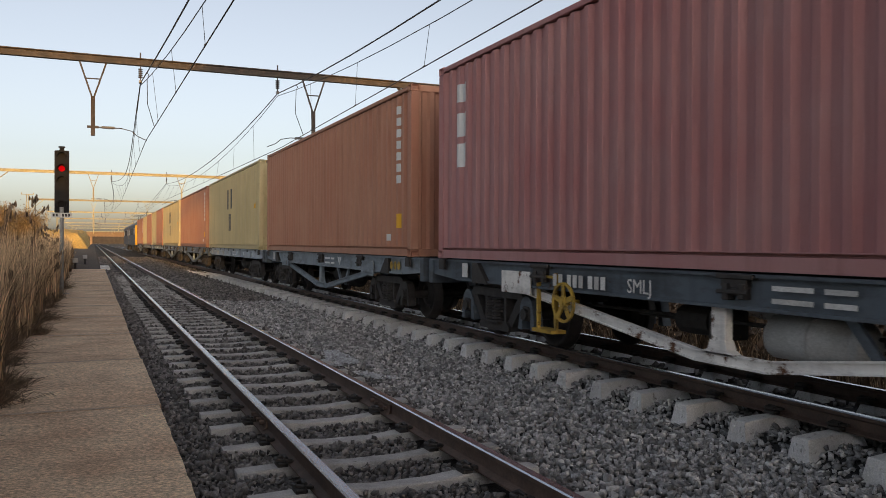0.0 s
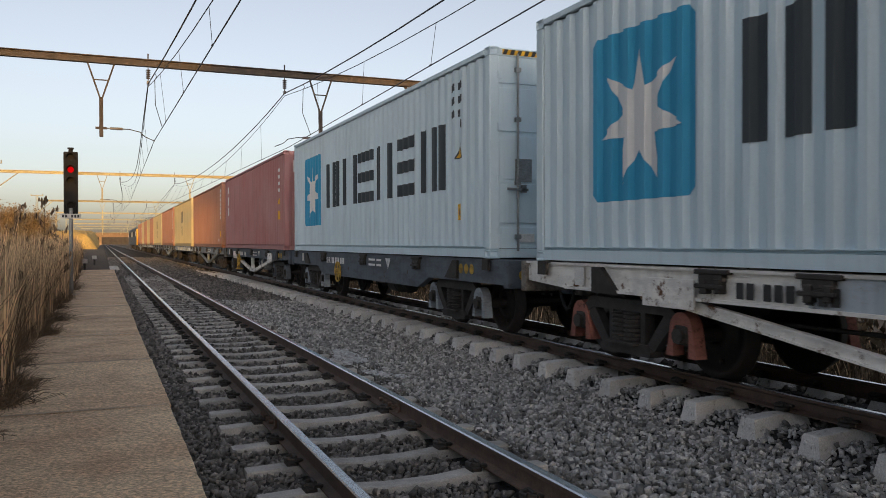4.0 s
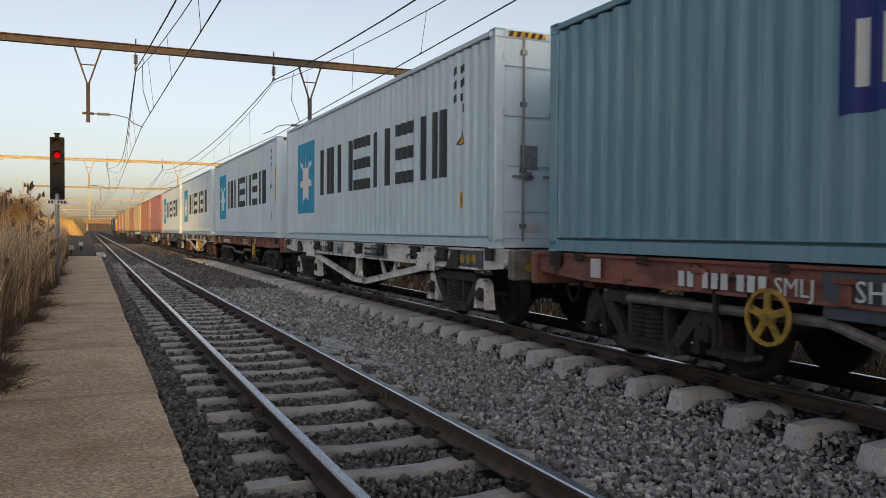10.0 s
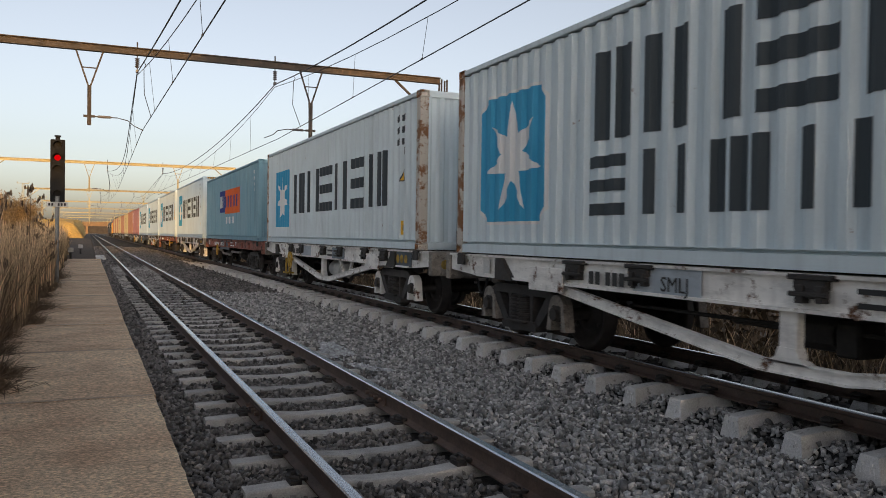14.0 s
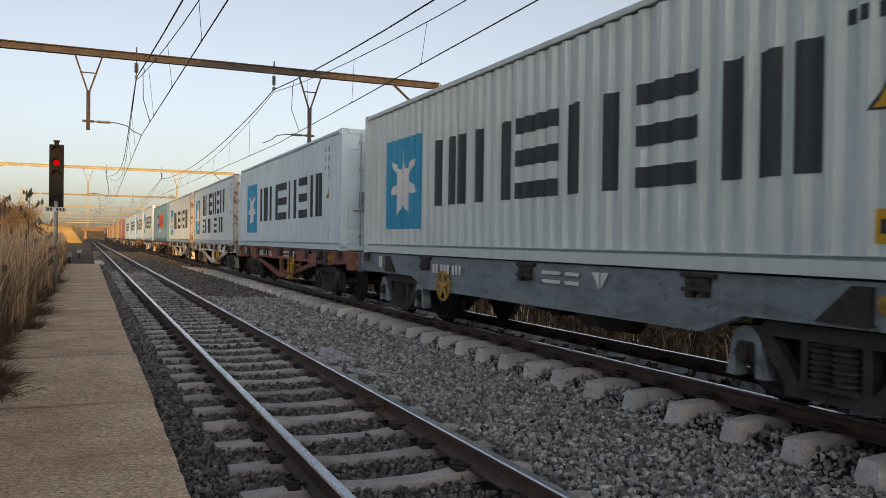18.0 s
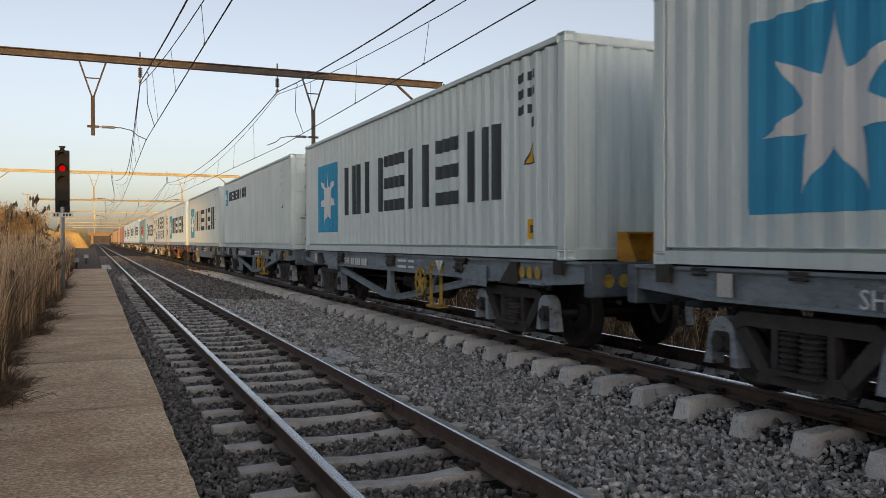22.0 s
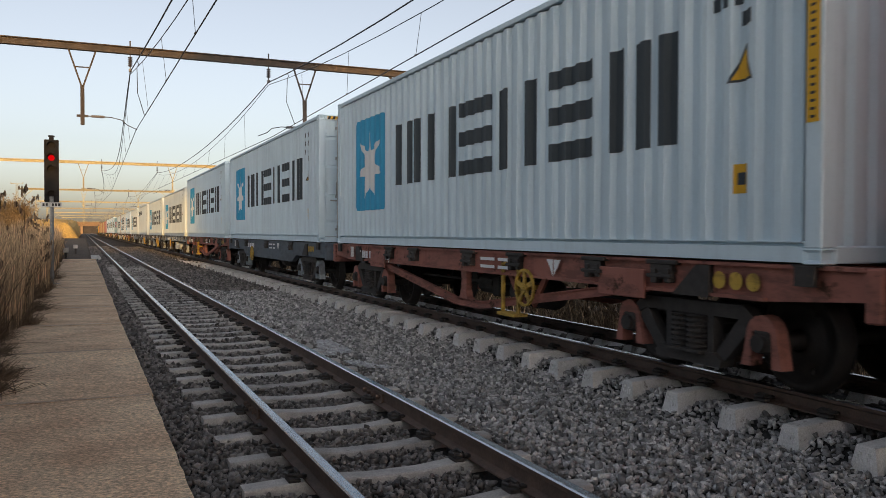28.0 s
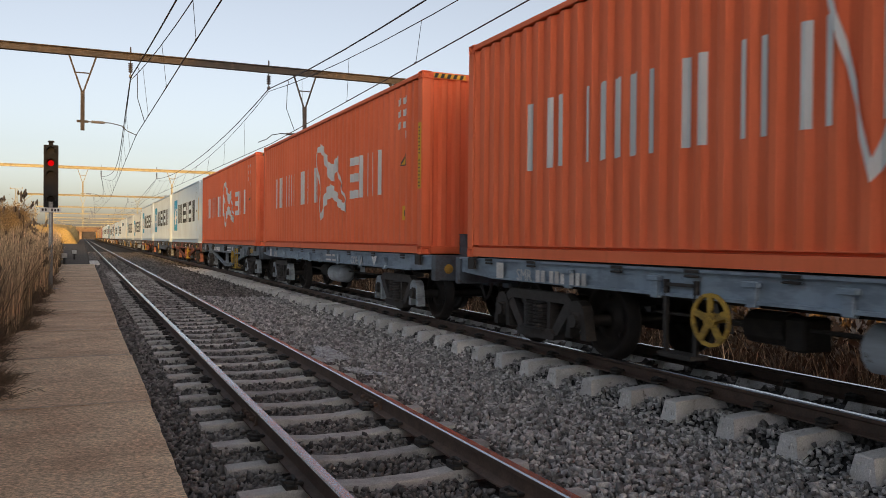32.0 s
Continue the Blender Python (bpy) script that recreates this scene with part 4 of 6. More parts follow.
# ---- signal ----
def signal():
    at = (-0.84, 25.65, -0.15)
    root = thing("colour_light_signal", "black four-lens railway signal showing red", "signal", at)
    k = 3.63
    part("post", cached("signal_post", lambda bm: (tube(bm, (0, 0, 0), (0, 0, k - 1.1), 0.055, 12), box(bm, -0.2, 0.2, -0.2, 0.2, -0.1, 0.05))), M["steel"], root, "grey tubular post")
    part("backboard", cached("signal_head", lambda bm: (box(bm, -0.19, 0.19, 0.0, 0.16, k - 1.26, k + 0.52, 0.02), box(bm, -0.06, 0.06, 0.02, 0.12, k + 0.50, k + 0.60, 0.02), tube(bm, (0, 0.07, k + 0.60), (0, 0.07, k + 0.64), 0.09, 10), box(bm, -0.07, 0.07, 0.0, 0.14, k - 1.3, k - 1.2))), M["signal"], root, "black signal housing")
    for z, m, lab in ((0.34, "lens_dark", "unlit lens"), (0.0, "lens_red", "lit red lens"), (-0.34, "lens_dark", "unlit lens"), (-1.04, "lens_dark", "unlit lens")):
        part("lens", cached("signal_lens", lambda bm: tube(bm, (0, -0.012, 0), (0, 0.0, 0), 0.085, 20)), M[m], root, lab, at=(0, 0, k + z))

        def hood(bm):
            n = 14
            ring = []
            for i in range(n + 1):
                a = math.pi * (-0.12 + 1.24 * i / n)
                ring.append([bm.verts.new((r * math.cos(a), y, r * math.sin(a))) for r, y in ((0.115, 0), (0.115, -0.22 if 0.1 < i / n < 0.9 else -0.12), (0.122, -0.22 if 0.1 < i / n < 0.9 else -0.12), (0.122, 0))])
            for a, b in zip(ring, ring[1:]):
                for i in range(3):
                    bm.faces.new((a[i], a[i + 1], b[i + 1], b[i]))
        part("hood", cached("signal_hood", hood), M["signal"], root, at=(0, 0, k + z))
    plate = part("number_plate", cached("signal_plate", lambda bm: box(bm, -0.27, 0.27, -0.01, 0.01, k - 1.40, k - 1.27)), M["white"], root, "white plate with dark bars", at=(0, -0.09, 0))
    part("plate_bars", cached("plate_bars", lambda bm: [box(bm, -0.23 + 0.08 * i, -0.18 + 0.08 * i, -0.002, 0.002, k - 1.375, k - 1.295) for i in range(6) if i != 2]), M["black"], plate, at=(0, -0.013, 0))


signal()

# small things beside the line
for k, (px, py) in enumerate(((-0.55, 62), (-0.95, 50))):
    t = thing("marker_box", "small white trackside box on a stub post", "trackside box", (px, py, -0.2))
    part("box", cached("marker_box", lambda bm: box(bm, -0.15, 0.15, -0.12, 0.12, 0.42, 0.68, 0.02)), M["sleeper"], t)
    part("stub", cached("marker_stub", lambda bm: tube(bm, (0, 0, -0.1), (0, 0, 0.5), 0.06, 8)), M["iron"], t)


# ---- the distance ----
def bank_mesh():
    """A hillside that rises steeply towards the viewer and runs on beside the line to the bridge."""
    rng = random.Random(8)
    v, f = [], []
    ys = [203, 204.2, 205.4, 206.8, 208.4, 212, 220] + [245 + 15 * i for i in range(11)]
    rise = [0.0, 0.22, 0.45, 0.68, 0.85, 0.95, 1.0] + [1.03 + 0.055 * i for i in range(11)]
    xs = [-1.3, -1.9, -2.6, -3.4, -4.4, -5.6, -7, -9, -12, -17, -26, -60]
    hs = [0.0, 1.6, 2.9, 3.6, 3.9, 4.0, 4.1, 4.1, 4.1, 4.0, 4.0, 3.8]
    for y, k in zip(ys, rise):
        for x, h in zip(xs, hs):
            v.append((x + rng.uniform(-0.25, 0.25), y + rng.uniform(-0.4, 0.4), -0.6 + (h + 0.6) * k * rng.uniform(0.9, 1.08)))
    n = len(xs)
    for j in range(len(ys) - 1):
        for i in range(n - 1):
            f.append((j * n + i, (j + 1) * n + i, (j + 1) * n + i + 1, j * n + i + 1))
    return mesh_of("earth_bank", v, f, [M["bank"]])


tagged(new("earth_bank", bank_mesh()), "sunlit ochre earth cutting beside the line", "bank", kind="structure")
bridge = thing("road_bridge", "sandy concrete road bridge over the tracks", "bridge", (0, 640, 0))
part("deck", cached("bridge_deck", lambda bm: (box(bm, -5, 27, -5, 5, 5.5, 7.0), box(bm, -5, 27, -5.2, -4.9, 7.0, 8.6))), M["bridge"], bridge)
for x in (-1.6, 26):
    part("pier", cached("bridge_pier", lambda bm: box(bm, -0.8, 0.8, -4, 4, -1, 5.9)), M["bridge"], bridge, at=(x, 0, 0))
part("parapet_rail", cached("bridge_rail", lambda bm: box(bm, -5, 27, -5.1, -5.0, 8.9, 9.2)), M["mast"], bridge)
tagged(new("wooded_rise", mesh_of("wooded_rise", [(-900 + 60 * i, 900 + 40 * math.sin(i * 1.7), z) for i in range(31) for z in (-2, 9 + 3 * noise.noise((i * 0.8, 1, 2)))], [(2 * i, 2 * i + 2, 2 * i + 3, 2 * i + 1) for i in range(30)], [M["far_wood"]])), "low dusky wooded rise on the horizon", "backdrop", kind="structure")


# ---- containers ----
WID, TALL, LOW = 2.438, 2.896, 2.591


def side_profile(length):
    """Breaks of the pressed side sheet: (distance from the far end, depth inward)."""
    n = round((length - 0.30) / 0.2765)
    p = (length - 0.30) / n
    out = [(0.182, 0.0)]
    for i in range(n):
        s = 0.15 + i * p
        out += [(s + 0.13 * p + 0.004, 0.0), (s + 0.35 * p, 0.046), (s + 0.65 * p, 0.046), (s + 0.87 * p, 0.0)]
    return out + [(length - 0.182, 0.0)]


def panel_mesh(key, pts, z0, z1, steps=1):
    """An upright pressed sheet: pts are (along, depth); it faces -x, along runs to -y."""
    def make(bm):
        cols = [[bm.verts.new((d, -u, z)) for z in (z0, z1)] for u, d in pts]
        for a, b in zip(cols, cols[1:]):
            bm.faces.new((a[0], b[0], b[1], a[1]))
        back = [[bm.verts.new((d + 0.004, -u, z)) for z in (z0, z1)] for u, d in pts]
        for a, b in zip(back, back[1:]):
            bm.faces.new((a[1], b[1], b[0], a[0]))
    return cached(key, make)


def clip(poly, axis, value, keep_less):
    out = []
    for a, b in zip(poly, poly[1:] + poly[:1]):
        ia, ib = ((a[axis] <= value) == keep_less), ((b[axis] <= value) == keep_less)
        if ia:
            out.append(a)
        if ia != ib:
            t = (value - a[axis]) / (b[axis] - a[axis])
            out.append((a[0] + (b[0] - a[0]) * t, a[1] + (b[1] - a[1]) * t))
    return out


def decal_mesh(key, polys, pts, lift=0.004, step=0.0):
    """Painted shapes (convex polygons in distance from the far end and height) that follow the pressed sheet."""
    def make(bm):
        for k, poly in enumerate(polys):
            lo, hi = min(p[0] for p in poly), max(p[0] for p in poly)
            for (u0, d0), (u1, d1) in zip(pts, pts[1:]):
                if u1 <= lo or u0 >= hi or u1 - u0 < 1e-6:
                    continue
                piece = clip(clip(list(poly), 0, u1, True), 0, u0, False)
                if len(piece) < 3:
                    continue
                vs = [bm.verts.new((d0 + (d1 - d0) * (u - u0) / (u1 - u0) - lift - step * k, -u, z)) for u, z in piece]
                try:
                    bm.faces.new(vs)
                except ValueError:
                    pass
        bmesh.ops.remove_doubles(bm, verts=bm.verts, dist=0.0005)
    return cached(key, make)


def rect(u0, u1, z0, z1):
    return [(u0, z0), (u1, z0), (u1, z1), (u0, z1)]


def stroke(a, b, w0, w1=None):
    """A brush stroke as a tapering quad."""
    w1 = w0 if w1 is None else w1
    dx, dz = b[0] - a[0], b[1] - a[1]
    n = math.hypot(dx, dz)
    px, pz = -dz / n / 2, dx / n / 2
    return [(a[0] + px * w0, a[1] + pz * w0), (b[0] + px * w1, b[1] + pz * w1), (b[0] - px * w1, b[1] - pz * w1), (a[0] - px * w0, a[1] - pz * w0)]


def star(cu, cz, ru, rz, n=7, inner=0.40):
    out = []
    for i in range(n):
        a = 2 * math.pi * i / n + math.pi / 2
        h = math.pi / n
        out.append([(cu, cz), (cu + ru * inner * math.cos(a - h), cz + rz * inner * math.sin(a - h)), (cu + ru * math.cos(a), cz + rz * math.sin(a)), (cu + ru * inner * math.cos(a + h), cz + rz * inner * math.sin(a + h))])
    res = []
    for c, l, t, r in out:
        res += [[c, l, t], [c, t, r]]
    return res


def blocks(spans, z0, z1, bar, kinds="b"):
    """A painted name as plain shapes, one for each letter's width. b: two bars, t: three bars, w: wedge, s: stacked bars, a: bar and wedge."""
    out = []
    h = z1 - z0
    for k, (a, b) in enumerate(spans):
        w = min(bar, (b - a) * 0.34)
        kind = kinds[k % len(kinds)]
        two = [rect(a, a + w, z0, z1), rect(b - w, b, z0, z1)]
        if kind == "b":
            one = two
        elif kind == "t":
            m = (a + b) / 2
            w = (b - a) * 0.24
            one = [rect(a, a + w, z0, z1), rect(m - w / 2, m + w / 2, z0, z1), rect(b - w, b, z0, z1)]
        elif kind == "w":
            m = (a + b) / 2
            one = [[(a, z0), (a + w * 0.9, z0), (m + w * 0.1, z1), (m - w * 0.5, z1)], [(b - w * 0.9, z0), (b, z0), (m + w * 0.5, z1), (m + w * 0.12, z1)]]
        elif kind == "s":
            f = h * 0.2
            one = [rect(a, b, z0, z0 + f), rect(a, b, z0 + 0.4 * h, z0 + 0.4 * h + f), rect(a, b, z1 - f, z1)]
        else:
            m = a + w * 1.5
            one = [rect(a, a + w, z0, z1), [(m, z0 + h * 0.5), (b - w * 0.6, z0), (b, z0), (b, z1), (b - w * 0.6, z1)]]
        out.append(one)
    return out


def chamfered(u0, u1, z0, z1, c):
    return [(u0 + c, z0), (u1 - c, z0), (u1, z0 + c), (u1, z1 - c), (u1 - c, z1), (u0 + c, z1), (u0, z1 - c), (u0, z0 + c)]


ALONG = 0.98  # scale of the large painted marks along a side
NEAR_END = ("code_marks", "sign_border", "triangle_sign", "yellow_label", "label_mark", "white_label")
BIG_NAME = [(3.50, 4.62), (4.94, 5.90), (6.10, 7.06), (7.29, 8.24), (8.52, 9.47), (9.78, 10.78)]


def livery(name, doors):
    """(part name, polygons, material, label) for each painted mark on the camera's side of a container."""
    o = 11.10 if doors and name != "two_lines" else 11.36
    codes = [rect(o - 0.34 + 0.13 * i, o - 0.265 + 0.13 * i, -0.40 - 0.20 * r, -0.29 - 0.20 * r) for r, n in ((0, 4), (1, 4), (2, 3)) for i in range(n)] + [rect(o - 0.02, o + 0.12, -0.98, -0.86)]
    small = [("sign_border", [[(o - 0.14, -1.43), (o + 0.14, -1.43), (o + 0.04, -1.11)]], "logo_dark", "dark border of a warning triangle"), ("triangle_sign", [[(o - 0.10, -1.41), (o + 0.115, -1.41), (o + 0.037, -1.165)]], "yellow", "yellow warning triangle"),
             ("yellow_label", [rect(o - 0.08, o + 0.09, -2.34, -2.10)], "yellow", "small yellow label"), ("label_mark", [rect(o - 0.05, o + 0.06, -2.27, -2.17)], "logo_dark", "dark mark on a yellow label")]
    code_dark = [("code_marks", codes, "logo_dark", "dark painted code marks")]
    code_white = [("code_marks", codes, "logo_white", "white painted code marks")]
    if name == "star_tall":
        return [("blue_square", [chamfered(1.25, 2.86, -2.25, -0.52, 0.08)], "logo_blue", "light blue painted square"), ("white_star", star(2.05, -1.42, 0.70, 0.76), "logo_white", "white seven-pointed star"),
                ("name_bars", blocks(BIG_NAME, -1.86, -0.84, 0.26, "tbsbst"), "logo_dark", "dark bars of a painted name")] + small + code_dark
    if name == "star_low":
        return [("blue_square", [chamfered(1.18, 2.95, -2.16, -0.62, 0.06)], "logo_blue", "light blue painted square"), ("white_star", star(2.06, -1.40, 0.72, 0.70), "logo_white", "white seven-pointed star"),
                ("name_bars", blocks(BIG_NAME, -1.82, -0.82, 0.26, "tbsbst"), "logo_dark", "dark bars of a painted name")] + small + code_dark
    if name == "two_lines":
        spans = [(3.45, 4.55), (4.75, 5.60), (5.8, 6.6), (6.8, 7.65), (7.85, 8.65), (8.9, 9.85)]
        spans2 = [(3.36 + 0.96 * i, 4.0 + 0.96 * i) for i in range(7)]
        return [("blue_square", [chamfered(0.72, 2.5, -2.2, -0.50, 0.18)], "logo_white", "white edge of a painted square"), ("blue_field", [chamfered(0.76, 2.46, -2.16, -0.54, 0.16)], "logo_blue", "light blue painted square"), ("white_star", star(1.62, -1.36, 0.72, 0.72), "logo_white", "white seven-pointed star"),
                ("name_bars", blocks(spans, -1.34, -0.42, 0.22, "tbsbst"), "logo_dark", "dark bars of a painted name"), ("lower_name_bars", blocks(spans2, -2.12, -1.50, 0.16, "sbtbsbt"), "logo_dark", "second line of dark bars")] + small + code_dark
    if name == "small_line":
        spans = [(1.15 + 0.43 * i, 1.48 + 0.43 * i) for i in range(6)] + [(3.88 + 0.36 * i, 4.12 + 0.36 * i) for i in range(4)]
        return [("blue_square", [rect(0.33, 0.84, -0.94, -0.32)], "logo_blue", "small light blue square"), ("white_star", star(0.585, -0.63, 0.22, 0.26), "logo_white", "small white star"),
                ("name_bars", blocks(spans, -0.80, -0.45, 0.085, "tbsbstbbtb"), "logo_dark", "small dark bars of a painted name")] + small + code_dark
    if name == "bird":
        sp = [(1.63, 2.21), (2.37, 2.98), (3.13, 3.80), (3.94, 4.53), (4.67, 5.24), (5.36, 5.88), (6.0, 6.55)]
        sp2 = [(8.55, 9.05), (9.2, 9.75), (9.85, 10.4)]
        wing = [(5.98, -0.62), (6.35, -0.52), (6.72, -0.80), (7.05, -1.04), (7.35, -1.06), (7.62, -0.92)]
        low = [(5.98, -0.70), (6.35, -0.72), (6.72, -1.08), (7.0, -1.36), (7.35, -1.44), (7.62, -1.20)]
        bird = [[wing[i], wing[i + 1], low[i + 1], low[i]] for i in range(5)]
        foot = [(6.38, -2.18), (6.50, -1.84), (6.82, -1.56), (7.18, -1.47), (7.50, -1.62), (7.85, -1.84), (8.35, -1.98)]
        sole = [(6.40, -2.26), (6.58, -2.02), (6.90, -1.82), (7.18, -1.76), (7.50, -1.84), (7.85, -2.02), (8.30, -2.12)]
        bird += [[foot[i], foot[i + 1], sole[i + 1], sole[i]] for i in range(6)]
        bird += [stroke((5.99, -0.66), (6.42, -2.2), 0.05), stroke((7.62, -0.92), (7.86, -1.42), 0.05), stroke((7.86, -1.42), (8.33, -1.98), 0.05)]
        return [("bird_mark", bird, "logo_white", "white swooping painted mark"), ("name_bars", blocks(sp, -1.83, -1.03, 0.085, "bbtbbbb"), "logo_white", "white bars of a painted name"),
                ("second_name_bars", blocks(sp2, -1.86, -1.05, 0.10, "sbb"), "logo_white", "white bars of a second painted word")] + small + code_white
    if name == "orange_block":
        return [("navy_block", [rect(3.97, 5.35, -1.53, -0.68)], "logo_navy", "navy painted block"), ("orange_block", [rect(5.35, 8.7, -1.60, -0.68)], "logo_orange", "orange painted block"),
                ("navy_name_bars", blocks([(5.5 + 0.4 * i, 5.78 + 0.4 * i) for i in range(8)], -1.36, -0.92, 0.08), "logo_navy", "navy bars of a painted name"),
                ("name_bars", blocks([(4.15, 4.45), (4.55, 4.8), (4.9, 5.2)], -1.35, -0.88, 0.08) + blocks([(5.58 + 0.24 * i, 5.74 + 0.24 * i) for i in range(9)], -1.98, -1.72, 0.045), "logo_white", "white bars of painted lettering")] + code_white
    if name == "maroon":
        return [("name_bars", [[rect(0.66, 0.98, -0.62, -0.36)], [rect(0.66, 0.98, -1.12, -0.78)], [rect(0.66, 0.98, -1.56, -1.22)]], "logo_white", "white bars of an upright painted name"), ("yellow_label", [rect(11.05, 11.5, -1.98, -1.72)], "yellow", "yellow label"), ("triangle_sign", [[(11.18, -1.52), (11.46, -1.52), (11.36, -1.24)]], "yellow", "yellow warning triangle"), ("code_marks", [rect(11.2, 11.5, -0.55 - 0.2 * i, -0.45 - 0.2 * i) for i in range(4)], "logo_white", "white painted code marks")]
    if name == "brown":
        return [("code_marks", [rect(11.4, 11.58, -0.42 - 0.2 * i, -0.28 - 0.2 * i) for i in range(7)], "logo_white", "white painted code marks"), ("yellow_label", [rect(11.4, 11.6, -2.4, -2.15)], "yellow", "yellow label"), ("white_label", [rect(10.95, 11.1, -2.62, -2.5)], "logo_white", "small white label")]
    if name == "khaki":
        return [("name_bars", blocks([(5.5, 6.5)], -1.35, -0.6, 0.2) + blocks([(5.6, 6.2)], -2.2, -1.55, 0.2), "logo_dark", "dark bars of a painted mark"), ("triangle_sign", [[(11.18, -1.52), (11.46, -1.52), (11.36, -1.24)]], "yellow", "yellow warning triangle")]
    return []


def casting(bm):
    box(bm, -0.081, 0.081, -0.089, 0.089, -0.059, 0.059, 0.008)
    for f in [f for f in bm.faces if f.calc_area() > 0.008 and abs(f.normal.z) < 0.5]:
        r = bmesh.ops.inset_individual(bm, faces=[f], thickness=0.035, depth=0.0)
        bmesh.ops.translate(bm, verts=f.verts, vec=-f.normal * 0.03)


def door_leaf(h, w):
    return cached(("door_leaf", h, w), lambda bm: box(bm, -w / 2, w / 2, 0.006, 0.025, 0.14, h - 0.12))


def door_panels(h, w):
    """The flat panels of a door, parted by shallow pressed channels."""
    z0, z1 = 0.14, h - 0.12
    edges = [z0] + [z0 + (z1 - z0) * q + d for q in (0.12, 0.35, 0.60, 0.85) for d in (-0.032, 0.032)] + [z1]
    return [cached(("door_panel", h, w, k), lambda bm: box(bm, -w / 2, w / 2, -0.025, 0.008, edges[2 * k], edges[2 * k + 1], 0.004)) for k in range(5)]


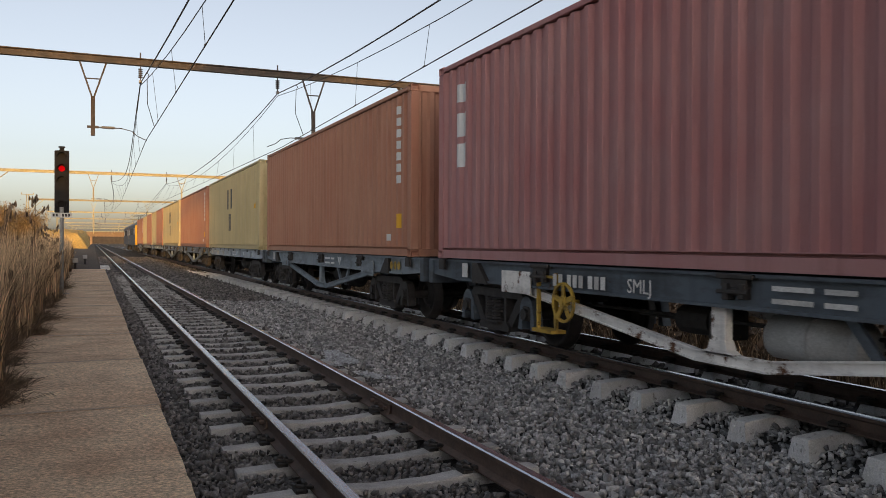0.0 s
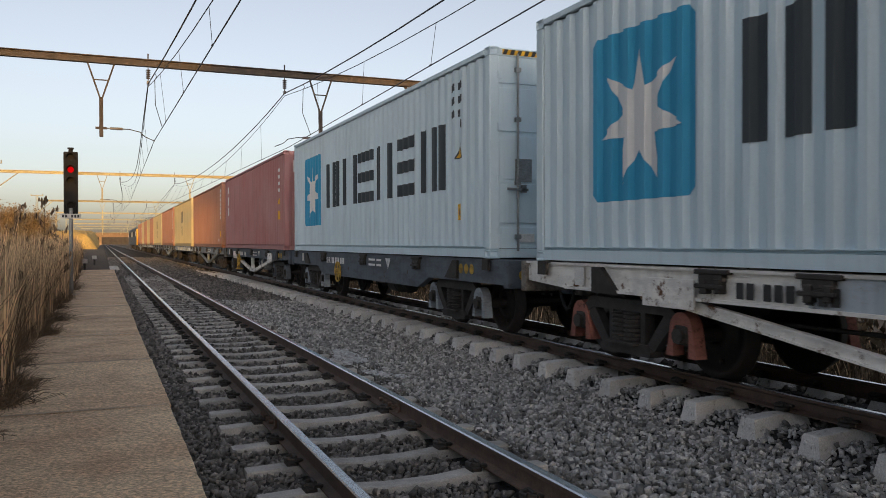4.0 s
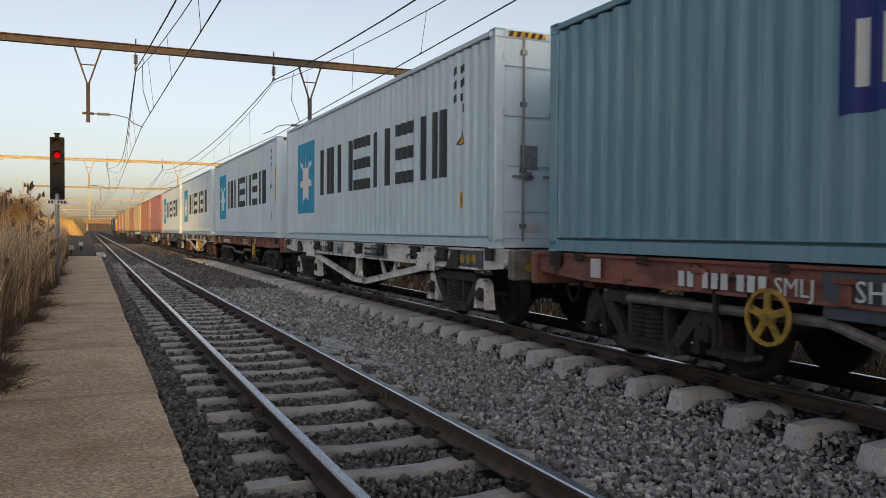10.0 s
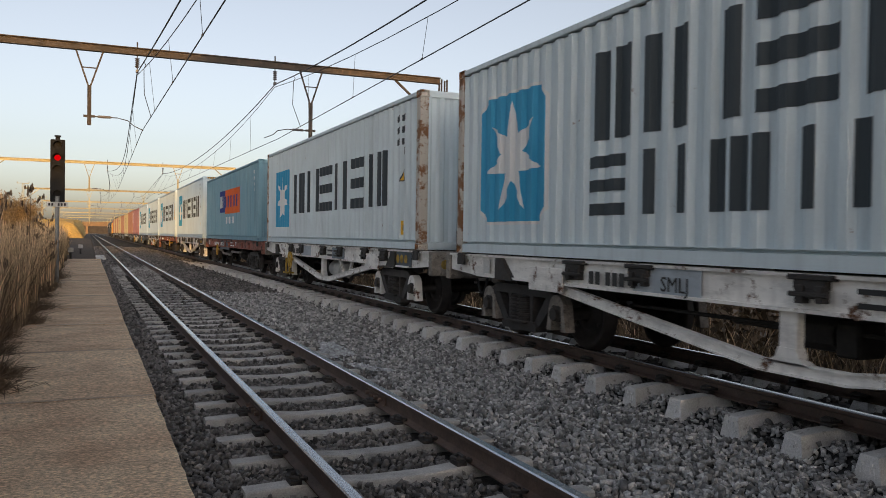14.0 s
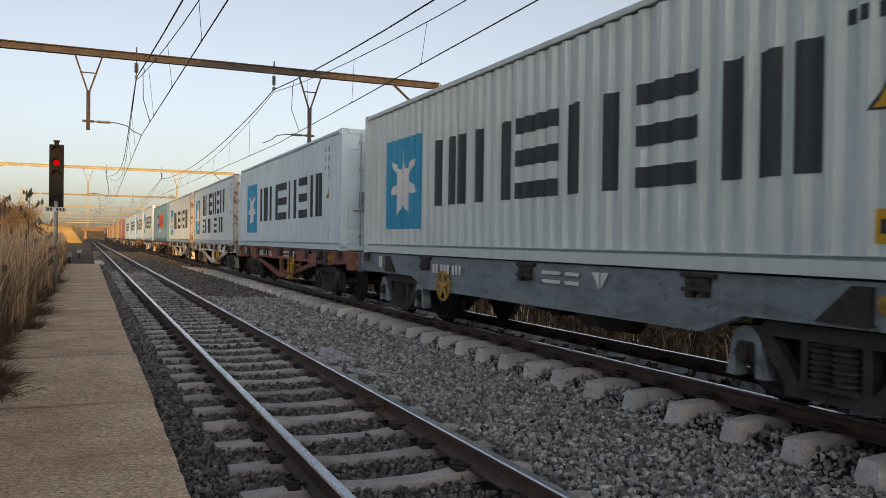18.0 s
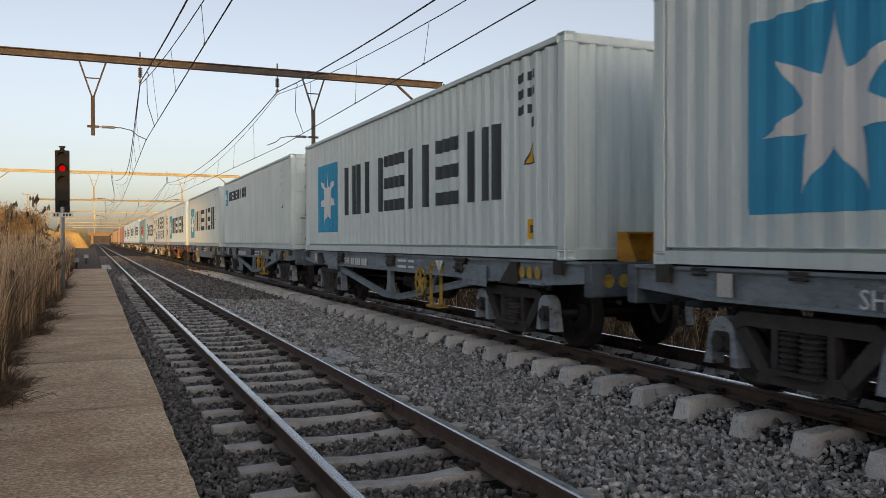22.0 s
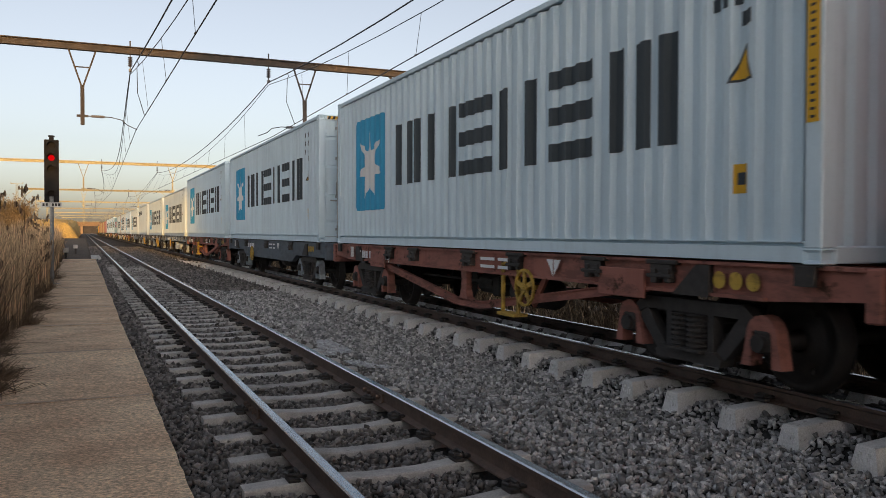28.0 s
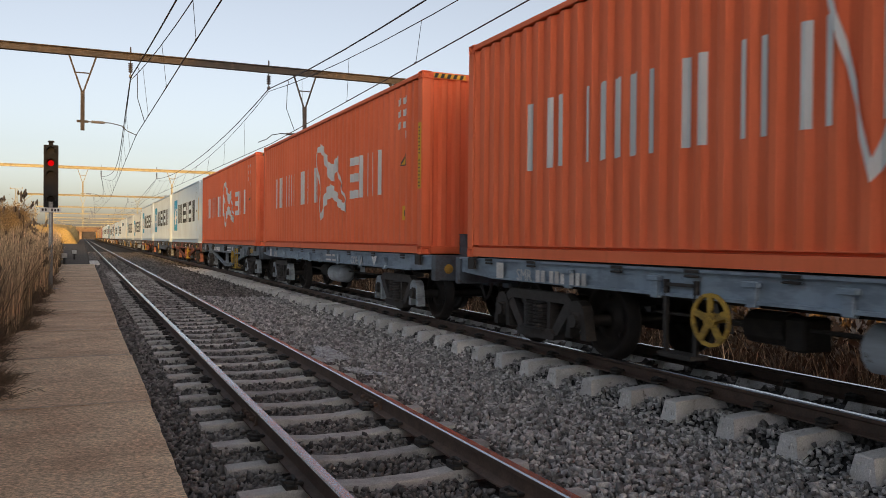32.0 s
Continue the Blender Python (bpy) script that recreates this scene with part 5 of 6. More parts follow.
def container(mat, length, h, marks, doors, post_mat=None, high_strip=False, label="", rusty=False):
    """A freight container: origin at the middle of its underside, far end towards +y."""
    root = thing("freight_container", label, "container", group="containers on the train")
    hl, hw = length / 2, WID / 2
    post = post_mat or mat
    pc = cached("corner_casting", casting)
    for sx in (-1, 1):
        for sy in (-1, 1):
            for z in (0.059, h - 0.059):
                part("corner_casting", pc, post, root, at=(sx * (hw - 0.081), sy * (hl - 0.089), z))
            part("corner_post", cached(("corner_post", h), lambda bm: box(bm, -0.075, 0.075, -0.08, 0.08, 0.118, h - 0.118, 0.012)), post, root, at=(sx * (hw - 0.077), sy * (hl - 0.082), 0))
        part("bottom_rail", cached(("bottom_rail", length), lambda bm: (prism(bm, [(-0.035, 0.012), (0.06, 0.012), (0.06, 0.172), (-0.03, 0.172), (-0.03, 0.162), (0.045, 0.160), (0.045, 0.136), (-0.035, 0.132)], "y", -hl + 0.178, hl - 0.178))), mat, root, at=(sx * (hw - 0.045), 0, 0)).rotation_euler = (0, 0, 0 if sx < 0 else math.pi)
        part("top_rail", cached(("top_rail", length), lambda bm: box(bm, -0.03, 0.03, -hl + 0.178, hl - 0.178, -0.082, -0.012, 0.008)), mat, root, at=(sx * (hw - 0.035), 0, h))
    prof = side_profile(length)
    side = panel_mesh(("side_panel", length, h), prof, 0.166, h - 0.098)
    part("side_panel", side, mat, root, at=(-hw + 0.016, hl, 0))
    p = part("side_panel", side, mat, root, at=(hw - 0.016, -hl, 0))
    p.rotation_euler = (0, 0, math.pi)

    def roof(bm):
        n = int(length / 0.21)
        y0, step = -hl + 0.1, (length - 0.2) / n
        pts = []
        for i in range(n):
            y = y0 + i * step
            pts += [(y, 0), (y + step * 0.4, 0), (y + step * 0.5, 0.018), (y + step * 0.9, 0.018)]
        pts.append((hl - 0.1, 0))
        a = [bm.verts.new((-hw + 0.05, y, z)) for y, z in pts]
        b = [bm.verts.new((hw - 0.05, y, z)) for y, z in pts]
        for i in range(len(pts) - 1):
            bm.faces.new((a[i], b[i], b[i + 1], a[i + 1]))
    part("roof", cached(("roof", length), roof), mat, root, at=(0, 0, h - 0.038))
    part("floor", cached(("floor", length), lambda bm: box(bm, -hw + 0.1, hw - 0.1, -hl + 0.1, hl - 0.1, 0.10, 0.14)), M["iron"], root)
    for sy in (-1, 1):
        part("end_header", cached("end_header", lambda bm: box(bm, -hw + 0.163, hw - 0.163, -0.06, 0.06, -0.118, -0.008, 0.01)), mat, root, at=(0, sy * (hl - 0.07), h))
        part("end_sill", cached("end_sill", lambda bm: box(bm, -hw + 0.163, hw - 0.163, -0.06, 0.06, 0.006, 0.135, 0.01)), mat, root, at=(0, sy * (hl - 0.07), 0))
        if sy > 0 or not doors:
            n = 9
            wp = (WID - 0.30) / n
            pts = [(0.15, 0.0)]
            for i in range(n):
                s = 0.15 + i * wp
                pts += [(s + 0.16 * wp, 0.0), (s + 0.34 * wp, 0.045), (s + 0.66 * wp, 0.045), (s + 0.84 * wp, 0.0)]
            pts.append((WID - 0.15, 0.0))
            e = part("end_panel", panel_mesh(("end_panel", h), pts, 0.13, h - 0.11), mat, root, at=(sy * hw, sy * (hl - 0.02), 0))
            e.rotation_euler = (0, 0, -sy * math.pi / 2)
            e.location = (hw if sy > 0 else -hw, sy * (hl - 0.02), 0)
        else:
            w = hw - 0.16
            for sx in (-1, 1):
                leaf = part("door", door_leaf(h, w), mat, root, at=(sx * (w / 2 + 0.006), -hl + 0.055, 0))
                for panel in door_panels(h, w):
                    part("door_panel", panel, mat, leaf)
                part("gasket", cached(("gasket", h), lambda bm: box(bm, -0.012, 0.012, -0.008, 0.008, 0.13, h - 0.11)), M["rubber"], leaf, at=(-sx * (w / 2 - 0.006), -0.03, 0))
                for rx in (0.30, 0.74):
                    part("lock_rod", cached(("lock_rod", h), lambda bm: (tube(bm, (0, 0, 0.10), (0, 0, h - 0.08), 0.017, 8), [box(bm, -0.04, 0.04, -0.02, 0.03, z - 0.03, z + 0.03) for z in (0.3, h * 0.36, h * 0.66, h - 0.3)])), M["steel"], leaf, at=(sx * (w * rx - w / 2), -0.065, 0))
                    part("handle", cached("door_handle", lambda bm: (beam(bm, (-0.02, 0, 0), (0.30, 0, -0.01), 0.02, 0.035), box(bm, 0.20, 0.27, -0.01, 0.04, -0.05, 0.06))), M["steel"], leaf, at=(sx * (w * rx - w / 2) - 0.15, -0.085, h * 0.33))
                for z in (0.09, 0.36, 0.63, 0.90):
                    part("hinge", cached("hinge", lambda bm: (box(bm, -0.07, 0.07, -0.012, 0.012, -0.045, 0.045, 0.005), tube(bm, (0, -0.015, -0.05), (0, -0.015, 0.05), 0.016, 6))), post, leaf, at=(sx * (w / 2 + 0.03), -0.035, 0.14 + (h - 0.26) * z))
                if sx < 0:
                    part("data_plate", cached("data_plate", lambda bm: box(bm, -0.13, 0.13, -0.004, 0.004, -0.16, 0.16)), M["rust"] if rusty else M["steel"], leaf, at=(-0.15, -0.03, h * 0.42))
                    part("white_notice", cached("white_notice", lambda bm: box(bm, -0.10, 0.10, -0.004, 0.004, -0.20, 0.20)), M["white"], leaf, "white paper notice", at=(0.38, -0.03, h * 0.42))
                    part("lower_notice", cached("lower_notice", lambda bm: box(bm, -0.12, 0.12, -0.004, 0.004, -0.06, 0.06)), M["white"], leaf, at=(-0.1, -0.03, 0.28))
                    if marks.startswith(("star", "small", "two")):
                        part("door_square", cached("door_square", lambda bm: box(bm, -0.19, 0.19, -0.004, 0.004, -0.2, 0.2)), M["logo_blue"], leaf, "light blue square on the door", at=(0.36, -0.032, h * 0.70))
                        part("door_star", cached("door_star", lambda bm: [bm.faces.new([bm.verts.new((u, 0, z)) for u, z in tri]) for tri in star(0, 0, 0.15, 0.17)]), M["logo_white"], leaf, "white star on the door", at=(0.36, -0.039, h * 0.70))
                        part("door_name_bars", cached("door_name_bars", lambda bm: [box(bm, -0.2 + 0.07 * i, -0.155 + 0.07 * i, -0.003, 0.003, -0.035, 0.035) for i in range(6)]), M["logo_dark"], leaf, at=(0.36, -0.03, h * 0.62))
                else:
                    if rusty:
                        part("repaired_patch", cached("repaired_patch", lambda bm: box(bm, -0.16, 0.16, -0.003, 0.003, -0.3, 0.3)), M["khaki"], leaf, "ochre patch on the door", at=(-0.2, -0.03, h * 0.44))
                        part("door_square", cached("door_square", lambda bm: None), M["logo_blue"], leaf, "light blue square on the door", at=(-0.2, -0.032, h * 0.70))
                        part("door_star", cached("door_star", lambda bm: None), M["logo_white"], leaf, "white star on the door", at=(-0.2, -0.039, h * 0.70))
                    part("code_bars", cached("code_bars", lambda bm: [box(bm, -0.2 + 0.11 * i, -0.13 + 0.11 * i, -0.003, 0.003, -0.04 - 0.13 * r, 0.04 - 0.13 * r) for r in range(2) for i in range(4)]), M["logo_white"] if "bird" in marks or marks in ("maroon", "brown") else M["logo_dark"], leaf, at=(0.1, -0.03, h * 0.86))
                    part("weight_bars", cached("weight_bars", lambda bm: [box(bm, -0.2, 0.02 + 0.05 * (r % 3), -0.003, 0.003, -0.012 - 0.07 * r, 0.012 - 0.07 * r) for r in range(7)]), M["logo_white"] if "bird" in marks or marks in ("maroon", "brown") else M["logo_dark"], leaf, at=(0.12, -0.03, h * 0.56))
    for nm, polys, m, lab in livery(marks, doors):
        along = 1.0 if nm in NEAR_END else ALONG
        if isinstance(polys[0][0][0], tuple) and nm.endswith("name_bars"):
            for k, bar in enumerate(p for one in polys for p in one):
                part("name_bar", decal_mesh((nm, marks, h, k), [[(u * along, z + h) for u, z in bar]], prof, 0.007), M[m], root, lab.replace("bars of", "bar of"), at=(-hw + 0.016, hl, 0))
            continue
        if nm == "code_marks":
            for k, bar in enumerate(polys):
                part("code_mark", decal_mesh((nm, marks, doors, k), [[(u, z + h) for u, z in bar]], prof, 0.004), M[m], root, lab[:-1], at=(-hw + 0.016, hl, 0))
            continue
        if isinstance(polys[0][0][0], tuple):
            polys = [p for one in polys for p in one]
        polys = [[(u * along, z + h) for u, z in p] for p in polys]
        lift = 0.004 + 0.003 * (nm in ("blue_field", "navy_name_bars", "triangle_sign", "label_mark")) + 0.006 * (nm == "white_star") + 0.003 * (nm == "name_bars" and marks == "orange_block")
        part(nm, decal_mesh((nm, marks, h, doors), polys, prof, lift, 0.002 if nm == "bird_mark" else 0.0), M[m], root, lab, at=(-hw + 0.016, hl, 0))
    if high_strip:
        part("caution_strip", cached(("caution_strip", h), lambda bm: box(bm, -0.003, 0.003, -0.055, 0.055, h * 0.36, h * 0.72)), M["yellow"], root, "upright yellow caution strip", at=(-hw - 0.004, -hl + 0.085, 0))
        part("caution_bars", cached(("caution_bars", h), lambda bm: [box(bm, -0.002, 0.002, -0.022, 0.022, z, z + 0.02) for z in [h * 0.37 + i * 0.058 for i in range(17) if i != 8]]), M["black"], root, at=(-hw - 0.008, -hl + 0.085, 0))
    if marks == "maroon":
        for k in range(3):
            part("end_name_bar", cached(("end_name_bar", k), lambda bm: box(bm, 0, 0.2, -0.003, 0.003, 0, 0.34 if k == 0 else 0.26)), M["logo_white"], root, "white bar of a painted name", at=(-0.95 + 0.25 * k, -hl + 0.012, h - 0.62))
    if h == TALL and (doors or high_strip):
        def stripes(bm):
            for i in range(5):
                prism(bm, [(i * 0.11, 0), (i * 0.11 + 0.055, 0), (i * 0.11 + 0.085, 0.07), (i * 0.11 + 0.03, 0.07)], "y", -0.003, 0.003)
        part("hazard_strip", cached("hazard_strip", lambda bm: box(bm, 0, 0.56, -0.002, 0.002, 0, 0.07)), M["yellow"], root, "yellow and black hazard strip", at=(-hw + 0.2, -hl + 0.006, h - 0.1))
        part("hazard_bars", cached("hazard_bars", stripes), M["black"], root, at=(-hw + 0.2, -hl + 0.001, h - 0.1))
    return root


# ---- wagons ----
def text_mesh(words, size):
    key = ("text", words, size)
    if key not in CACHE:
        cu = bpy.data.curves.new("lettering", "FONT")
        cu.body, cu.size, cu.extrude = words, size, 0.002
        cu.resolution_u = 2
        ob = bpy.data.objects.new("lettering", cu)
        scene.collection.objects.link(ob)
        bpy.context.view_layer.update()
        CACHE[key] = bpy.data.meshes.new_from_object(ob.evaluated_get(bpy.context.evaluated_depsgraph_get()))
        bpy.data.objects.remove(ob)
        CACHE[key].materials.clear()
        CACHE[key].materials.append(None)
    return CACHE[key]


def side_frame(bm):
    """Cast side frame of a three-piece bogie, in its own (y, z)."""
    for s in (-1, 1):
        prism(bm, [(0, 0.60), (s * 0.62, 0.60), (s * 0.78, 0.52), (s * 0.78, 0.63), (s * 0.66, 0.72), (0, 0.72)], "x", -0.06, 0.06)
        prism(bm, [(s * 0.60, 0.60), (s * 0.76, 0.55), (s * 0.42, 0.20), (s * 0.30, 0.24)], "x", -0.05, 0.05)
        prism(bm, [(s * 0.24, 0.27), (s * 0.31, 0.27), (s * 0.31, 0.62), (s * 0.24, 0.62)], "x", -0.06, 0.06)
    prism(bm, [(-0.42, 0.16), (0.42, 0.16), (0.44, 0.22), (0.36, 0.28), (-0.36, 0.28), (-0.44, 0.22)], "x", -0.09, 0.07)


def jaw(bm):
    """Horseshoe pedestal over an axle box."""
    turn = [math.pi * i / 8 for i in range(9)]
    pts_o = [(0.215, 0.23)] + [(0.165 * math.cos(a), 0.48 + 0.18 * math.sin(a)) for a in turn] + [(-0.215, 0.23)]
    pts_i = [(0.11, 0.23), (0.11, 0.43), (0.105, 0.50), (0.095, 0.52), (0.05, 0.53), (0, 0.53), (-0.05, 0.53), (-0.095, 0.52), (-0.105, 0.50), (-0.11, 0.43), (-0.11, 0.23)]
    fa = [[bm.verts.new((x, p[0], p[1])) for p in pts] for x, pts in ((-0.07, pts_o), (-0.07, pts_i), (0.06, pts_o), (0.06, pts_i))]
    for i in range(len(pts_o) - 1):
        bm.faces.new((fa[0][i], fa[0][i + 1], fa[1][i + 1], fa[1][i]))
        bm.faces.new((fa[2][i], fa[2][i + 1], fa[0][i + 1], fa[0][i]))
        bm.faces.new((fa[3][i], fa[1][i], fa[1][i + 1], fa[3][i + 1]))
        bm.faces.new((fa[3][i], fa[3][i + 1], fa[2][i + 1], fa[2][i]))


def spring(bm):
    """Two nested coil stacks, drawn as one ridged body."""
    prof = [(0.0, 0.28), (0.11, 0.28)]
    for i in range(6):
        z = 0.30 + i * 0.046
        prof += [(0.085, z), (0.108, z + 0.008), (0.108, z + 0.026), (0.085, z + 0.034)]
    prof += [(0.11, 0.585), (0.0, 0.60)]
    n = 12
    for y in (-0.1, 0.1):
        rings = [[bm.verts.new((r * math.cos(2 * math.pi * k / n), y + r * math.sin(2 * math.pi * k / n), z)) for r, z in prof] for k in range(n)]
        for k in range(n):
            a, b = rings[k], rings[(k + 1) % n]
            for i in range(len(prof) - 1):
                bm.faces.new((a[i], b[i], b[i + 1], a[i + 1]))
    box(bm, -0.12, 0.12, -0.24, 0.24, 0.262, 0.285)


def wheelset(bm):
    prof = [(-0.07, 0.10), (-0.07, 0.18), (-0.01, 0.20), (-0.02, 0.34), (-0.068, 0.36), (-0.068, 0.42), (0.040, 0.432), (0.052, 0.458), (0.068, 0.455), (0.072, 0.36), (0.015, 0.34), (0.03, 0.20), (0.08, 0.17), (0.08, 0.10)]
    n = 28
    for s in (-1, 1):
        rings = []
        for k in range(n):
            a = 2 * math.pi * k / n
            rings.append([bm.verts.new((s * (0.565 - p[0]), p[1] * math.cos(a), p[1] * math.sin(a))) for p in prof])
        for k in range(n):
            a, b = rings[k], rings[(k + 1) % n]
            for i in range(len(prof) - 1):
                bm.faces.new((a[i], b[i], b[i + 1], a[i + 1]))
        for k in range(3):
            a = 2 * math.pi * k / 3
            tube(bm, (s * 0.60, 0.27 * math.cos(a), 0.27 * math.sin(a)), (s * 0.618, 0.27 * math.cos(a), 0.27 * math.sin(a)), 0.03, 6)
    tube(bm, (-0.96, 0, 0), (0.96, 0, 0), 0.075, 10)


WHEELSETS = []


def bogie(root, y, jaw_mat, frame_mat):
    b = part("bogie", cached("bolster", lambda bm: (box(bm, -0.98, 0.98, -0.2, 0.2, 0.50, 0.64, 0.02), box(bm, -0.3, 0.3, -0.25, 0.25, 0.64, 0.84, 0.02))), M["iron"], root, "grimy cast-iron three-piece bogie", at=(0, y, 0))
    for s in (-1, 1):
        part("side_frame", cached("side_frame", side_frame), frame_mat, b, at=(s * 0.98, 0, 0)).rotation_euler = (0, 0, 0 if s < 0 else math.pi)
        part("spring", cached("spring", spring), frame_mat, b, at=(s * 1.02, 0, 0))
        for a in (-0.87, 0.87):
            part("pedestal_jaw", cached("jaw", jaw), jaw_mat, b, at=(s * 0.98, a, 0)).rotation_euler = (0, 0, 0 if s < 0 else math.pi)
            part("axle_box", cached("axle_box", lambda bm: (box(bm, -0.06, 0.06, -0.10, 0.10, 0.34, 0.55, 0.03), tube(bm, (-0.10, 0, 0.43), (0.1, 0, 0.43), 0.075, 10))), M["iron"], b, at=(s * 1.0, a, 0))
    for a in (-0.87, 0.87):
        w = part("wheelset", cached("wheelset", wheelset, True), M["wheel"], b, "dark steel wheels on an axle")
        w.matrix_parent_inverse = Matrix.Translation((0, a, 0.43))
        WHEELSETS.append(w)
        part("brake_beam", cached("brake_beam", lambda bm: (beam(bm, (-0.85, 0, 0), (0.85, 0, 0), 0.06, 0.09), [box(bm, s * 0.565 - 0.06, s * 0.565 + 0.06, -0.05, 0.05, -0.15, 0.15) for s in (-1, 1)])), M["iron"], b, at=(0, a * 0.43, 0.38))


def number_bars(root, words, digits, x, u, z, mat, size=0.19, gap=0.0):
    y = 6.096 - 0.97 * u
    first = words not in ("SHR", "SMR", "SHLLJ")

    def digit_bars(y):
        me = cached(("number_bar", size), lambda bm: box(bm, -0.002, 0.002, -0.42 * size, 0, 0, 0.72 * size))
        for i in range(digits):
            part("number_bar", me, mat, root, at=(x, y - size * (0.62 * i + (0.35 if i > 1 else 0) + (0.35 if i > 4 else 0)), z))
        return y - 0.62 * size * digits - 0.9 * size

    if digits and first:
        y = digit_bars(y) - gap
    if words:
        t = part("lettering", text_mesh(words, size * 1.05), mat, root, at=(x, y, z))
        t.rotation_euler = (math.pi / 2, 0, -math.pi / 2)
        y -= 0.72 * size * len(words) + 0.06
    if digits and not first:
        digit_bars(y)


def brake_wheel(bm):
    n, r = 20, 0.215
    for k in range(n):
        a, b = 2 * math.pi * k / n, 2 * math.pi * (k + 1) / n
        beam(bm, (0, r * math.cos(a), r * math.sin(a)), (0, r * math.cos(b), r * math.sin(b)), 0.03, 0.03)
    for k in range(5):
        a = 2 * math.pi * k / 5 + 0.3
        beam(bm, (0, 0, 0), (0, r * math.cos(a), r * math.sin(a)), 0.02, 0.06)
    tube(bm, (-0.02, 0, 0), (0.03, 0, 0), 0.07, 12)
    tube(bm, (-0.03, 0, 0), (0.2, 0, 0), 0.03, 8)


def wagon(kind, mat, label, jaw_mat=None, words="", digits=0, wheel_u=None, tank=None, letter=None, note="", stop=False, cap=None, brace_y=-1.6, mark_u=7.9, note_u=6.6, belly=0.52, rod_mat=None, number_u=None):
    """A container wagon; origin at rail level under its middle. kind: truss, flat or deep."""
    root = thing("container_wagon", label, "wagon", group="wagons of the train")
    letter = letter or M["logo_white"]
    hl = 6.42
    jaw_mat = jaw_mat or M["iron"]
    depth = {"truss": 0.30, "flat": 0.26 if mat == M["wag_blue"] else 0.29, "deep": 0.34}[kind]
    top = 1.085

    def sill(bm):
        x0, x1 = -0.06, 0.06
        if kind == "deep":
            prism(bm, [(-hl, top), (-hl, top - depth), (-3.7, top - depth), (-3.2, top - belly), (3.2, top - belly), (3.7, top - depth), (hl, top - depth), (hl, top)], "x", x0, x1)
        else:
            prism(bm, [(-hl, top), (-hl, top - depth * 0.8), (-hl + 0.9, top - depth), (hl - 0.9, top - depth), (hl, top - depth * 0.8), (hl, top)], "x", x0 + 0.02, x1)
            box(bm, x0 - 0.02, x0 + 0.02, -hl, hl, top - 0.03, top)
            box(bm, x0 - 0.02, x0 + 0.02, -hl + 0.9, hl - 0.9, top - depth, top - depth + 0.03)
    for s in (-1, 1):
        part("side_sill", cached(("side_sill", kind, belly, depth), sill), mat, root, at=(s * 1.10, 0, 0)).rotation_euler = (0, 0, 0 if s < 0 else math.pi)
        part("headstock", cached("headstock", lambda bm: (box(bm, -1.18, 1.18, -0.07, 0.07, 0.70, 1.085, 0.015), box(bm, -0.35, 0.35, -0.2, 0.05, 0.62, 0.98, 0.02))), mat if mat == M["wag_brown"] else M["frame_pale"] if mat == M["wag_white"] else M["wag_dark"], root, at=(0, s * (hl + 0.07), 0)).rotation_euler = (0, 0, 0 if s < 0 else math.pi)
        part("coupler", cached("coupler", lambda bm: (box(bm, -0.12, 0.12, 0.0, 0.22, 0.62, 0.86, 0.02), prism(bm, [(-0.17, 0.2), (0.17, 0.2), (0.19, 0.34), (0.08, 0.36), (-0.17, 0.30)], "z", 0.60, 0.88), tube(bm, (0.1, 0.28, 0.56), (0.1, 0.28, 0.92), 0.04, 8))), M["iron"], root, "rusty knuckle coupler", at=(0, s * hl + s * 0.03, 0)).rotation_euler = (0, 0, 0 if s > 0 else math.pi)
        part("brake_hose", cached("brake_hose", lambda bm: [tube(bm, (0.35, 0.05 + 0.05 * i, 0.72 - 0.30 * math.sin(math.pi * i / 8)), (0.35, 0.10 + 0.05 * i, 0.72 - 0.30 * math.sin(math.pi * (i + 1) / 8)), 0.022, 6) for i in range(8)]), M["rubber"], root, at=(0, s * hl, 0)).rotation_euler = (0, 0, 0 if s > 0 else math.pi)
        bogie(root, s * 4.5, jaw_mat, M["frame_grey"])
    part("centre_sill", cached("centre_sill", lambda bm: (box(bm, -0.22, -0.16, -hl, hl, 0.70, 1.06), box(bm, 0.16, 0.22, -hl, hl, 0.70, 1.06), box(bm, -0.3, 0.3, -hl, hl, 1.06, 1.078), box(bm, -0.3, 0.3, -hl, hl, 0.845, 0.86))), M["iron"] if kind != "deep" else mat, root)
    for y in (-5.9, -3.4, -1.2, 1.2, 3.4, 5.9):
        part("cross_member", cached("cross_member", lambda bm: (box(bm, -1.04, 1.04, -0.05, 0.05, 0.86, 1.06), box(bm, -1.04, 1.04, -0.11, 0.11, 1.06, 1.08))), mat, root, at=(0, y, 0))
